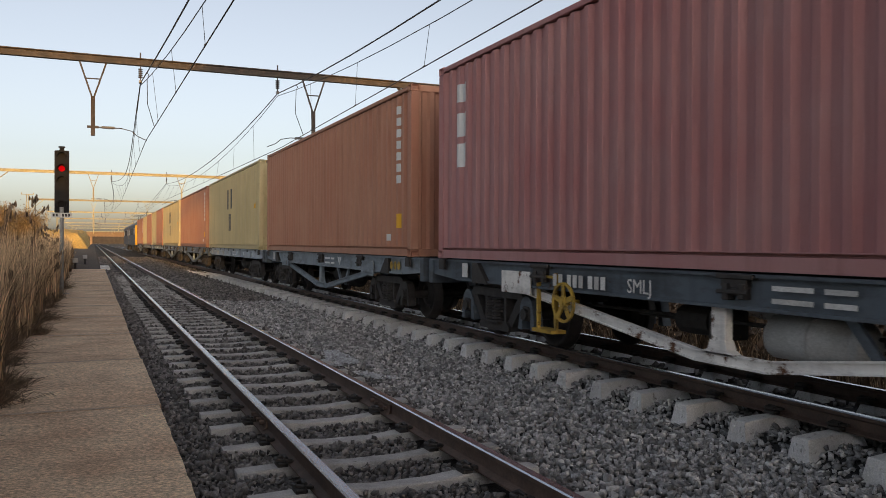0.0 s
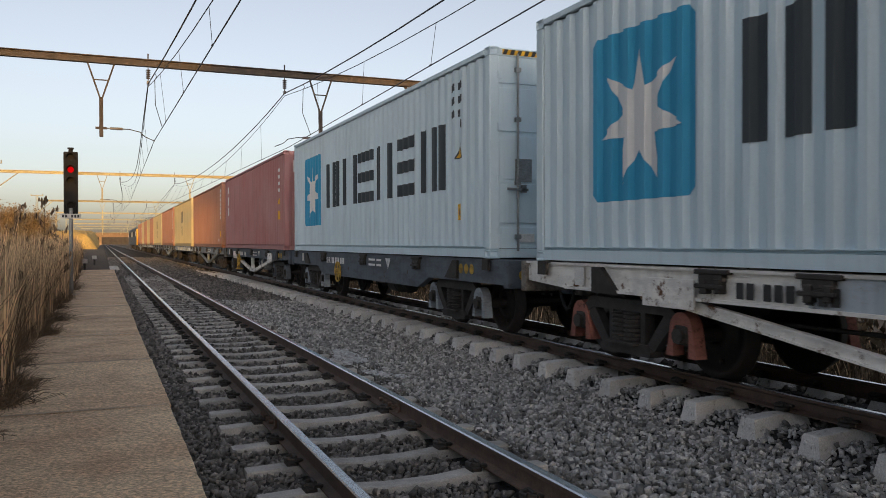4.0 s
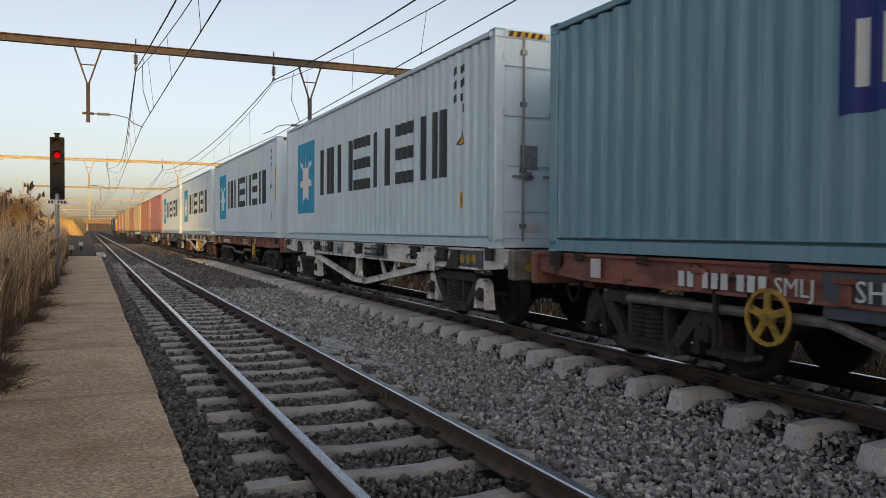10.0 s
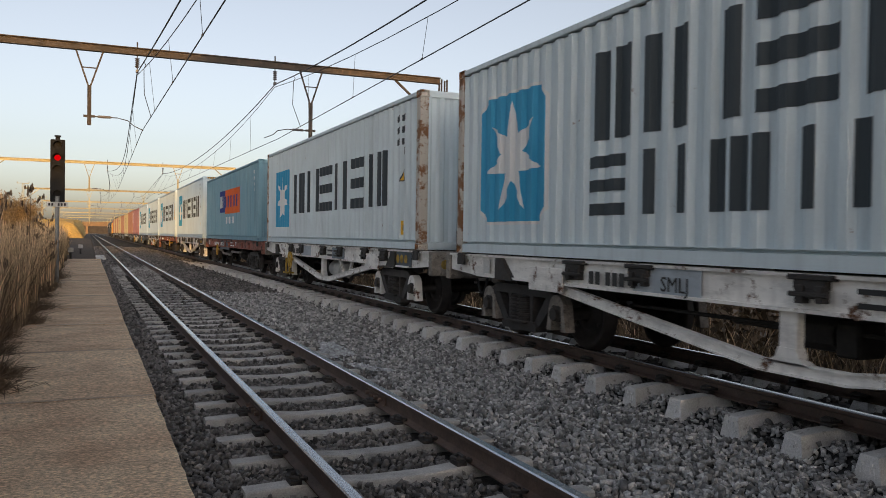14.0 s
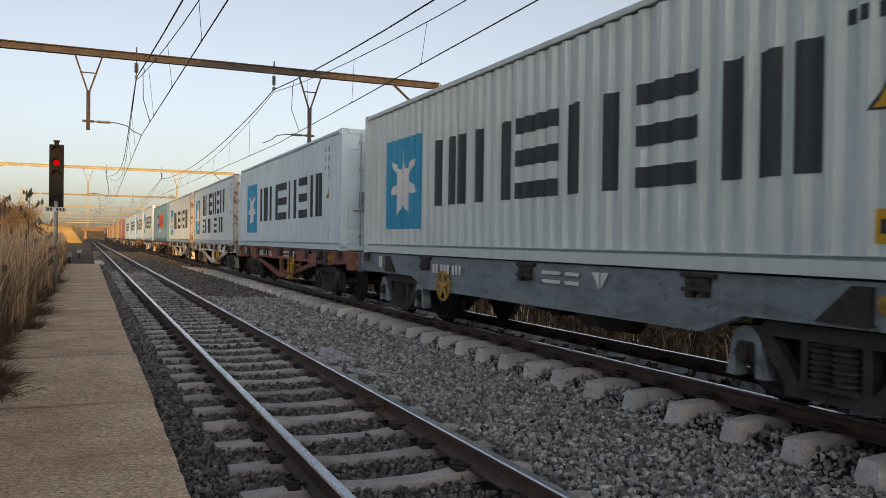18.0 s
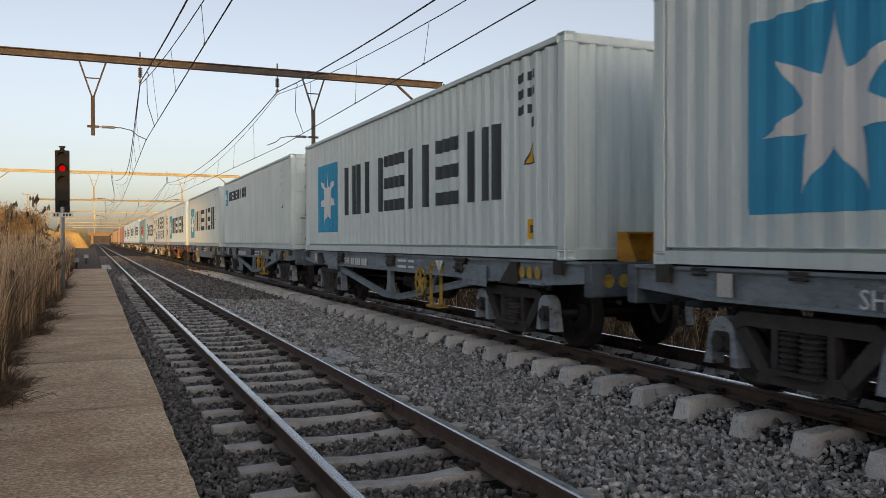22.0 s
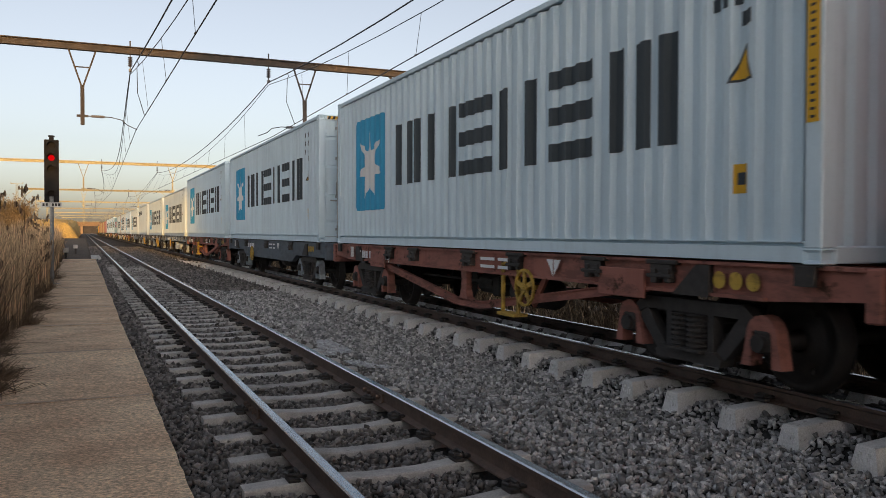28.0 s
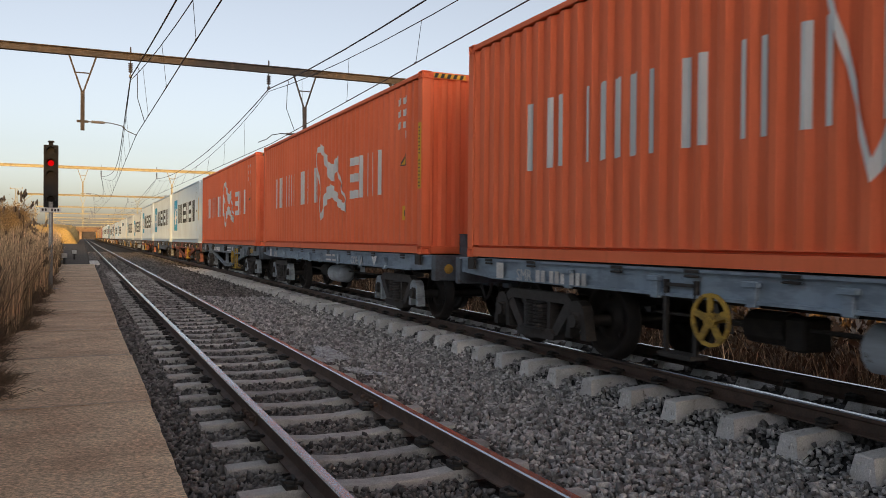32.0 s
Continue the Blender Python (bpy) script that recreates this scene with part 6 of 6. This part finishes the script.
    for s in (-1, 1):
        for y in (-5.95, 5.95):
            part("twist_lock", cached("twist_lock", lambda bm: (box(bm, -0.10, 0.08, -0.14, 0.14, 1.075, 1.092, 0.004), tube(bm, (0, 0, 1.09), (0, 0, 1.13), 0.05, 8), box(bm, -0.13, -0.09, -0.09, 0.09, 0.93, 1.08))), M["iron"], root, at=(s * 1.10, y, 0))
        for y in ((-4.3, -3.2, -1.5, -0.15, 1.9, 3.05) if mat in (M["wag_white"], M["wag_brown"]) else (-3.2, -0.15, 3.05)) if kind != "flat" else ():
            part("folding_lock", cached("folding_lock", lambda bm: (box(bm, -0.05, 0.03, -0.21, 0.21, 1.035, 1.078, 0.008), box(bm, -0.04, 0.03, -0.14, 0.16, 0.965, 1.04, 0.008), box(bm, -0.06, 0.03, -0.13, -0.06, 0.87, 1.0, 0.008), box(bm, -0.06, 0.03, 0.05, 0.13, 0.86, 1.0, 0.008), tube(bm, (-0.05, -0.17, 0.93), (-0.05, 0.18, 0.93), 0.02, 6), box(bm, -0.045, 0.03, -0.05, 0.045, 0.90, 0.97, 0.008))), M["iron"], root, "folded grimy lock bracket", at=(s * 1.165, y, 0)).rotation_euler = (0, 0, 0 if s < 0 else math.pi)
    if kind == "truss":
        for s in (-1, 1):
            def rod(bm):
                for q in (-1, 1):
                    p = [(q * 4.05, 0.82), (q * 0.42, 0.335), (0, 0.335)]
                    for a, b in zip(p, p[1:]):
                        beam(bm, (0, a[0], a[1]), (0, b[0], b[1]), 0.06, 0.10)
                        beam(bm, (-0.035, a[0], a[1] + 0.045), (-0.035, b[0], b[1] + 0.045), 0.03, 0.016)
                        beam(bm, (-0.035, a[0], a[1] - 0.045), (-0.035, b[0], b[1] - 0.045), 0.03, 0.016)
            tagged(part("truss_rod", cached("truss_rod", rod), rod_mat or mat, root, "bent steel truss bar", at=(s * 1.08, 0, 0)))
            part("queen_post", cached("queen_post", lambda bm: (box(bm, -0.045, 0.045, -0.09, 0.09, 0.36, 0.79, 0.01), prism(bm, [(-0.21, 0.37), (0.21, 0.37), (0.12, 0.42), (0.09, 0.50), (-0.09, 0.50), (-0.12, 0.42)], "x", -0.05, 0.05))), rod_mat or mat, root, at=(s * 1.08, 0.12, 0))
            for y, lean in ((brace_y - 0.26, -1), (brace_y + 0.26, 1)):
                part("brace", cached(("brace", lean), lambda bm: beam(bm, (0, lean * 0.18, 0.80), (0, -lean * 0.12, 0.44), 0.04, 0.08)), mat, root, at=(s * 1.06, y, 0))
            part("gusset_plate", cached("gusset_plate", lambda bm: (box(bm, -0.012, 0.012, -0.45, 0.3, 0.70, 0.98, 0.006), [tube(bm, (-0.02, -0.35 + 0.12 * i, 0.76), (0.02, -0.35 + 0.12 * i, 0.76), 0.02, 6) for i in range(5)])), cap or mat, root, "riveted gusset plate", at=(s * 1.19, -3.6, 0))
            part("gusset_plate", CACHE["gusset_plate"], cap or mat, root, "riveted gusset plate", at=(s * 1.19, 3.72, 0))
    elif kind == "flat":
        for s in (-1, 1):
            for y in (-4.3, -2.9, -1.4, 0.0, 0.9, 2.1, 3.6):
                part("stanchion_pocket", cached("pocket", lambda bm: (box(bm, -0.03, 0.03, -0.05, 0.05, 0.80, 1.0, 0.008), box(bm, -0.05, 0.02, -0.08, 0.08, 0.96, 1.01, 0.006))), mat, root, at=(s * 1.17, y, 0))
            for y in (-5.2, -3.7, -2.2, -0.7, 0.5, 1.6, 2.7, 4.4, 5.5):
                part("lashing_ring", cached("ring", lambda bm: (box(bm, -0.01, 0.01, -0.09, 0.09, 1.0, 1.03), tube(bm, (0, -0.09, 0.97), (0, 0.09, 0.97), 0.012, 6))), M["iron"], root, at=(s * 1.185, y, 0.05))
    if kind != "flat":
        for s in (-1, 1):
            for q in (-1, 1):
                part("end_wedge", cached(("end_wedge", q), lambda bm: prism(bm, [(q * 4.45, 0.775), (q * 4.92, 0.775), (q * 4.92, 1.05), (q * 4.76, 1.05)], "x", -0.03, 0.03)), M["iron"], root, "dark wedge-shaped stiffener", at=(s * 1.17, 0, 0))
        for k in range(3):
            part("side_ring", cached("side_ring", lambda bm: bmesh.ops.create_circle(bm, cap_ends=True, segments=14, radius=0.075, matrix=pose(0, 0, 0, 90, 0, 90))), M["yellow_dirty"], root, "faded yellow painted ring", at=(-1.172, -5.02 - 0.19 * k, 0.93))
        if mat == M["wag_white"]:
            for u0, u1, pm in ((4.2, 5.2, "wag_light"), (7.15, 8.1, "wag_grey"), (11.0, 12.1, "wag_dark")):
                part("sill_panel", cached(("sill_panel", u0), lambda bm: box(bm, -0.002, 0.002, 6.096 - 0.97 * u1, 6.096 - 0.97 * u0, 0.80, 1.05)), M[pm], root, "repainted panel of the sill", at=(-1.158, 0, 0))
    elif mat == M["wag_brown"]:
        part("brake_pipe", cached("side_brake_pipe", lambda bm: [tube(bm, (0, 6.096 - 0.97 * a[0], a[1]), (0, 6.096 - 0.97 * b[0], b[1]), 0.045, 8) for p in [[(1.4, 0.66), (3.9, 0.66), (4.4, 0.53), (6.2, 0.51), (6.6, 0.64), (8.4, 0.64)]] for a, b in zip(p, p[1:])]), M["frame_pale"], root, "bent grey brake pipe below the sill", at=(-1.08, 0, 0))
        if note:
            part("dark_panel", cached("dark_panel", lambda bm: box(bm, -0.002, 0.002, 6.096 - 0.97 * 6.3, 6.096 - 0.97 * 3.9, 0.70, 1.04)), M["wag_dark"], root, "dark painted panel behind lettering", at=(-1.152, 0, 0))
    tank_u, tank_mat = tank or (7.6, "iron")
    part("air_reservoir", cached("air_reservoir", lambda bm: (tube(bm, (0, -0.42, 0), (0, 0.42, 0), 0.19, 16), tube(bm, (0, 0.42, 0), (0, 0.50, 0), 0.19, 16, 0.10), tube(bm, (0, -0.50, 0), (0, -0.42, 0), 0.10, 16, 0.19), tube(bm, (0, -0.02, 0), (0, 0.02, 0), 0.2, 16)), True), M[tank_mat], root, "air-brake reservoir tank", at=(-0.95 if belly < 0.5 else -0.72, 6.096 - 0.97 * tank_u, 0.50 if belly < 0.5 else 0.55))
    if belly < 0.5:
        part("equipment_box", cached("equipment_box", lambda bm: (box(bm, -0.2, 0.2, -0.28, 0.28, 0.34, 0.72, 0.015), box(bm, -0.22, 0.22, -0.30, 0.30, 0.70, 0.73))), M["wag_light"], root, "grey equipment box slung under the sill", at=(-0.95, 6.096 - 0.97 * tank_u + 1.0, 0))
    part("brake_cylinder", cached("brake_cylinder", lambda bm: (tube(bm, (0, -0.25, 0), (0, 0.2, 0), 0.15, 12), tube(bm, (0, 0.2, 0), (0, 0.95, 0), 0.03, 6), box(bm, -0.16, 0.16, -0.5, -0.28, -0.16, 0.12, 0.02))), M["iron"], root, at=(-0.55, 6.096 - 0.97 * tank_u + 1.6, 0.58))
    part("brake_rigging", cached("brake_rigging", lambda bm: (tube(bm, (0.0, -3.6, 0.52), (0.0, 3.6, 0.52), 0.022, 6), tube(bm, (-0.7, -2.6, 0.62), (-0.6, 2.8, 0.60), 0.018, 6), beam(bm, (-0.5, -0.6, 0.5), (0.4, -0.6, 0.5), 0.04, 0.09), box(bm, 0.35, 0.8, -1.4, -0.8, 0.5, 0.85, 0.02))), M["iron"], root)
    if wheel_u:
        y = 6.096 - 0.97 * wheel_u
        part("hand_brake_wheel", cached("hand_brake_wheel", brake_wheel), M["yellow_dirty"], root, "yellow hand-brake wheel", at=(-1.20, y, 0.66))
        if kind != "deep":
            part("foot_step", cached("foot_step", lambda bm: (box(bm, -0.02, 0.02, -0.22, -0.18, 0.32, 0.98), box(bm, -0.02, 0.02, 0.18, 0.22, 0.32, 0.98), box(bm, -0.08, 0.12, -0.22, 0.22, 0.28, 0.32), box(bm, -0.02, 0.02, -0.2, 0.2, 0.92, 0.95))), M["yellow_dirty"] if kind != "flat" else M["iron"], root, "step frame beside the wheel", at=(-1.16, y + (-0.55 if mat == M["wag_grey"] else 0.42), 0))
    part("mark", cached("vee_mark", lambda bm: [bm.faces.new([bm.verts.new((0, -u, z)) for u, z in q]) for q in ([(0, 0.2), (0.14, 0.2), (0.14, 0.0), (0.08, 0.1)], [(0.16, 0.2), (0.30, 0.2), (0.22, 0.09), (0.16, 0.02)])]), letter, root, "white arrow-like painted mark", at=(-1.186, 6.096 - 0.97 * mark_u, 0.82))
    part("end_label", cached("end_label", lambda bm: box(bm, -0.003, 0.003, -0.09, 0.09, 0, 0.2)), M["white"], root, "white label card", at=(-1.19, 6.096 - 0.97 * 0.95, 0.84))
    part("end_panel_mark", cached("end_rings", lambda bm: [bmesh.ops.create_circle(bm, cap_ends=True, segments=12, radius=0.075, matrix=pose(0.2 * i, 0, 0, 90, 0, 0)) for i in range(3)]), M["yellow_dirty"], root, "faded yellow painted rings", at=(-0.95, -6.566, 0.88))
    number_bars(root, words, digits, -1.19, number_u or {"truss": 3.45, "deep": 3.45, "flat": 1.4 if words == "SMR" else 2.3}[kind], 0.84, letter, gap=0.3 if kind == "truss" else 0.0)
    for r in range(2):
        for i in range(2):
            part("load_bar", cached(("load_bar", i), lambda bm: box(bm, -0.002, 0.002, -0.40 + 0.12 * i, 0, 0, 0.04)), letter, root, at=(-1.19, 6.096 - 0.97 * 6.85 - 0.5 * i, 0.86 + 0.1 * r))
    if note:
        t = part("lettering", text_mesh(note, 0.22), letter, root, at=(-1.19, 6.096 - 0.97 * note_u, 0.84))
        t.rotation_euler = (math.pi / 2, 0, -math.pi / 2)
    if stop:
        part("end_stop", cached("end_stop", lambda bm: (box(bm, -0.62, 0.62, -0.02, 0.02, 1.085, 1.42, 0.01), box(bm, -0.62, 0.62, -0.14, 0.02, 1.40, 1.42), [prism(bm, [(-0.30, 1.085), (0, 1.085), (0, 1.40), (-0.14, 1.40)], "x", x - 0.015, x + 0.015) for x in (-0.6, -0.2, 0.2, 0.6)])), M[stop], root, "braced end stop plate", at=(0, -hl + 0.16, 0))
    return root


# ---- locomotives ----
def locomotive(label):
    root = thing("locomotive", label, "locomotive", group="locomotives")
    hl = 9.6
    part("body", cached("loco_body", lambda bm: prism(bm, [(-1.42, 1.0), (1.42, 1.0), (1.42, 3.45), (1.05, 3.85), (-1.05, 3.85), (-1.42, 3.45)], "y", -hl, hl)), M["wag_dark"], root, "dark locomotive body")
    for s in (-1, 1):
        part("cab_front", cached("loco_cab", lambda bm: prism(bm, [(hl, 1.0), (hl + 0.35, 1.0), (hl + 0.4, 2.2), (hl, 3.4)], "x", -1.4, 1.4)), M["yellow"], root, "yellow cab front").rotation_euler = (0, 0, 0 if s > 0 else math.pi)
        part("windscreen", cached("loco_screen", lambda bm: (box(bm, -1.2, -0.1, -0.02, 0.02, 2.45, 3.15), box(bm, 0.1, 1.2, -0.02, 0.02, 2.45, 3.15))), M["lens_dark"], root, at=(0, s * (hl + 0.30), 0))
        for y in (-7.5, -4, -1, 2, 5, 7.8):
            part("side_window", cached("loco_window", lambda bm: box(bm, -0.02, 0.02, -0.45, 0.45, 2.3, 3.1, 0.01)), M["white"] if abs(y) > 7 else M["lens_dark"], root, at=(s * 1.43, y, 0))
    for y in (-8.6, 6.0):
        part("pantograph", cached("pantograph", lambda bm: (beam(bm, (-0.6, 0, 3.9), (0, 1.1, 4.5), 0.06, 0.06), beam(bm, (0, 1.1, 4.5), (0, 0.1, 5.05), 0.05, 0.05), beam(bm, (-0.8, 0.1, 5.08), (0.8, 0.1, 5.08), 0.1, 0.05), box(bm, -0.7, 0.7, -0.2, 1.3, 3.82, 3.92))), M["iron"], root, at=(0, y, 0))
    for y in (-6.2, 6.2):
        bogie(root, y, M["iron"], M["frame_grey"])
        part("underframe", cached("loco_frame", lambda bm: box(bm, -1.2, 1.2, -2.6, 2.6, 0.84, 1.0)), M["iron"], root, at=(0, y, 0))
    part("equipment_box", cached("loco_boxes", lambda bm: box(bm, -1.25, 1.25, -2.8, 2.8, 0.35, 1.0, 0.04)), M["iron"], root)
    return root


# far end's place along the line at the start, height, colour, marks, doors towards the camera, wagon
GREY = "pale grey corrugated container with blue star square and dark blocks"
TRAIN = [
    (105.17, TALL, "brown", "brown", False, ("truss", "wag_grey")), (65.05, TALL, "khaki", "khaki", True, ("truss", "wag_grey")),
    (51.68, TALL, "brown", "brown", False, ("truss", "wag_grey")), (38.30, TALL, "khaki", "khaki", True, ("flat", "wag_light")),
    (24.83, TALL, "brown", "brown", False, ("truss", "wag_grey")), (11.46, TALL, "maroon", "maroon", False, ("truss", "wag_dark")),
    (-2.06, TALL, "grey", "star_tall", True, ("deep", "wag_dark")), (-15.53, TALL, "grey", "star_tall", True, ("truss", "wag_white")),
    (-28.99, TALL, "grey", "star_tall", False, ("flat", "wag_brown")), (-42.47, TALL, "grey", "star_tall", True, ("truss", "wag_white")),
    (-56.04, LOW, "blue", "orange_block", False, ("flat", "wag_brown")), (-69.61, LOW, "grey_rusty", "star_low", False, ("truss", "wag_white")),
    (-83.27, LOW, "grey_rusty", "two_lines", True, ("truss", "wag_white")), (-96.89, LOW, "grey", "star_low", True, ("truss", "wag_brown")),
    (-110.65, LOW, "grey_pale", "star_low", True, ("deep", "wag_grey")), (-124.36, LOW, "grey_pale", "small_line", True, ("truss", "wag_grey")),
    (-138.22, LOW, "grey_pale", "star_low", False, ("truss", "wag_grey")), (-151.98, LOW, "grey_pale", "star_low", True, ("flat", "wag_grey")),
    (-165.45, TALL, "grey", "star_tall", True, ("truss", "wag_brown")), (-178.82, TALL, "grey", "star_tall", True, ("deep", "wag_dark")),
    (-192.49, TALL, "grey", "star_tall", False, ("truss", "wag_brown")), (-206.01, TALL, "red", "bird", True, ("truss", "wag_grey")),
    (-219.38, TALL, "red", "bird", False, ("flat", "wag_blue")), (-233.24, TALL, "red", "bird", False, ("flat", "wag_blue")),
    (-246.81, TALL, "red", "bird", False, ("truss", "wag_grey")),
]
LABELS = {"brown": "red-brown corrugated steel container with faded white marks", "khaki": "khaki yellow corrugated steel container with dark marks", "maroon": "dusty maroon corrugated steel container with white bars",
          "star_tall": GREY + ", tall", "star_low": GREY + ", low", "two_lines": "rust-streaked grey container with blue star square and two painted lines", "small_line": "pale grey container with a small star and small dark bars",
          "orange_block": "slate blue container with navy and orange painted blocks", "bird": "orange-red corrugated container with white bars and a swooping mark"}
WAGON_LABELS = {"truss": "skeletal container wagon with bent truss bars", "flat": "flat container wagon with a deep side sill", "deep": "container wagon with a deep-bellied sill"}
COLOURS = {"wag_white": "chipped white", "wag_brown": "red-oxide brown", "wag_grey": "blue-grey", "wag_light": "light grey", "wag_blue": "slate blue", "wag_dark": "dark slate"}
PALE = M["jaw_grey"]
OPTIONS = {
    5: dict(words="SMLJ", digits=8, wheel_u=3.7, tank=(6.9, "white"), letter=M["white"], jaw_mat=M["wag_dark"], rod_mat=M["wag_white"], cap=M["wag_white"]), 6: dict(wheel_u=4.5, digits=8, words="SHR", jaw_mat=PALE),
    7: dict(wheel_u=8.0, digits=8, letter=M["black"], stop="rust", jaw_mat=M["wag_brown"], mark_u=9.4), 8: dict(words="SMLJ", digits=8, wheel_u=8.9, stop="rust", mark_u=8.9),
    9: dict(words="SMLJ", digits=8, letter=M["black"], tank=(5.2, "iron"), jaw_mat=M["wag_white"], mark_u=9.4), 10: dict(words="SMLJ", digits=8, wheel_u=3.4, note="SHUTTLE BY", note_u=4.2, stop="rust"),
    11: dict(tank=(6.4, "white"), wheel_u=3.1, digits=6, letter=M["black"], stop="rust", jaw_mat=M["wag_white"], mark_u=9.4), 12: dict(wheel_u=8.3, words="SMLJ", digits=6, letter=M["black"], jaw_mat=M["frame_pale"], mark_u=9.4),
    13: dict(words="SMLJ", digits=8, wheel_u=8.0), 14: dict(wheel_u=3.9, digits=8, jaw_mat=PALE), 15: dict(words="SHR", digits=8, wheel_u=7.6, jaw_mat=PALE, stop="ochre"),
    16: dict(words="SHR", digits=8, wheel_u=8.0, jaw_mat=PALE, stop="ochre", mark_u=8.6), 17: dict(belly=0.41, wheel_u=4.4, tank=(8.3, "wag_light"), digits=7, words="SHR", jaw_mat=PALE), 18: dict(words="SHLLJ", digits=8, number_u=0.35, wheel_u=4.4, tank=(7.6, "wag_brown"), brace_y=1.0, jaw_mat=M["wag_brown"]),
    19: dict(wheel_u=4.2, digits=8, jaw_mat=PALE), 20: dict(wheel_u=8.1, digits=8, words="SMLJ", number_u=1.3, jaw_mat=M["wag_brown"], stop="rust", mark_u=8.6), 21: dict(wheel_u=8.1, digits=8, words="SHR", jaw_mat=PALE),
    22: dict(words="SMR", tank=(6.4, "wag_light"), jaw_mat=PALE, note="COEGA", note_u=8.7, letter=M["white"], stop="wag_dark", mark_u=10.0), 23: dict(words="SMR", digits=8, wheel_u=4.9, tank=(6.6, "wag_light"), note="COEGA", note_u=8.7, letter=M["white"], mark_u=10.0), 24: dict(wheel_u=8.0),
}
RAIL_X, RAIL_Z = 6.075, 0.06
ON_TRAIN = []


def place(ob, y, z=RAIL_Z):
    ob.location = (RAIL_X, y, z)
    ON_TRAIN.append((ob, y, z))


for i, (far, h, colour, marks, doors, (kind, wm)) in enumerate(TRAIN):
    y = far - 6.096
    rusty = colour == "grey_rusty"
    c = container(M[colour], 12.192, h, marks, doors, M["grey_worn"] if rusty else None, high_strip=not doors and h == TALL and marks in ("star_tall", "bird"), label=LABELS[marks], rusty=rusty)
    place(c, y, RAIL_Z + 1.094)
    w = wagon(kind, M[wm], COLOURS[wm] + " " + WAGON_LABELS[kind] + ", worn paint", **OPTIONS.get(i, {}))
    place(w, y)
for y, colours in ((78.42 - 6.096, ("khaki", "brown")), (91.9 - 6.096, ("khaki", "brown"))):
    for s, colour in zip((1, -1), colours):
        place(container(M[colour], 6.058, TALL, "plain", False, label="short %s corrugated steel container on a flat wagon" % ("khaki" if colour == "khaki" else "red-brown")), y + s * 3.06, RAIL_Z + 1.094)
    place(wagon("flat", M["wag_grey"], "blue-grey flat wagon under two short containers"), y)
for y in (115.8, 135.8):
    place(locomotive("dark electric locomotive with a yellow cab front"), y)


# ---- what moves ----
GONE = [0.00, 11.91, 24.18, 36.91, 50.21, 64.14, 78.72, 93.91, 109.56, 125.54, 141.78, 158.25, 174.94, 191.83, 208.92, 226.12, 243.36]  # metres travelled, every 2 s


def travelled(t):
    """Metres that the train has run by t seconds: a smooth curve through GONE."""
    i = min(int(t / 2), len(GONE) - 2)
    a, b = GONE[i], GONE[i + 1]
    m0 = (GONE[i + 1] - GONE[i - 1]) / 2 if i else b - a
    m1 = (GONE[i + 2] - GONE[i]) / 2 if i + 2 < len(GONE) else b - a
    u = t / 2 - i
    return a * (2 * u ** 3 - 3 * u ** 2 + 1) + m0 * (u ** 3 - 2 * u ** 2 + u) + b * (3 * u ** 2 - 2 * u ** 3) + m1 * (u ** 3 - u ** 2)


def motions():
    steps = [0.5 * i for i in range(65)]
    for ob, y, z in ON_TRAIN:
        walk(ob, [(t, pose(RAIL_X, y + travelled(t), z)) for t in steps])
    # all wheelsets roll alike: one turning path, keyed once and shared
    first = WHEELSETS[0]
    turns = [2 * i / FPS for i in range(481)]
    walk(first, [(t, pose(0, 0, 0, -math.degrees(travelled(t) / 0.43))) for t in turns])
    for w in WHEELSETS[1:]:
        w.rotation_mode = "QUATERNION"
        w.animation_data_create()
        w.animation_data.action = first.animation_data.action
        w.animation_data.action_slot = first.animation_data.action_slot


motions()
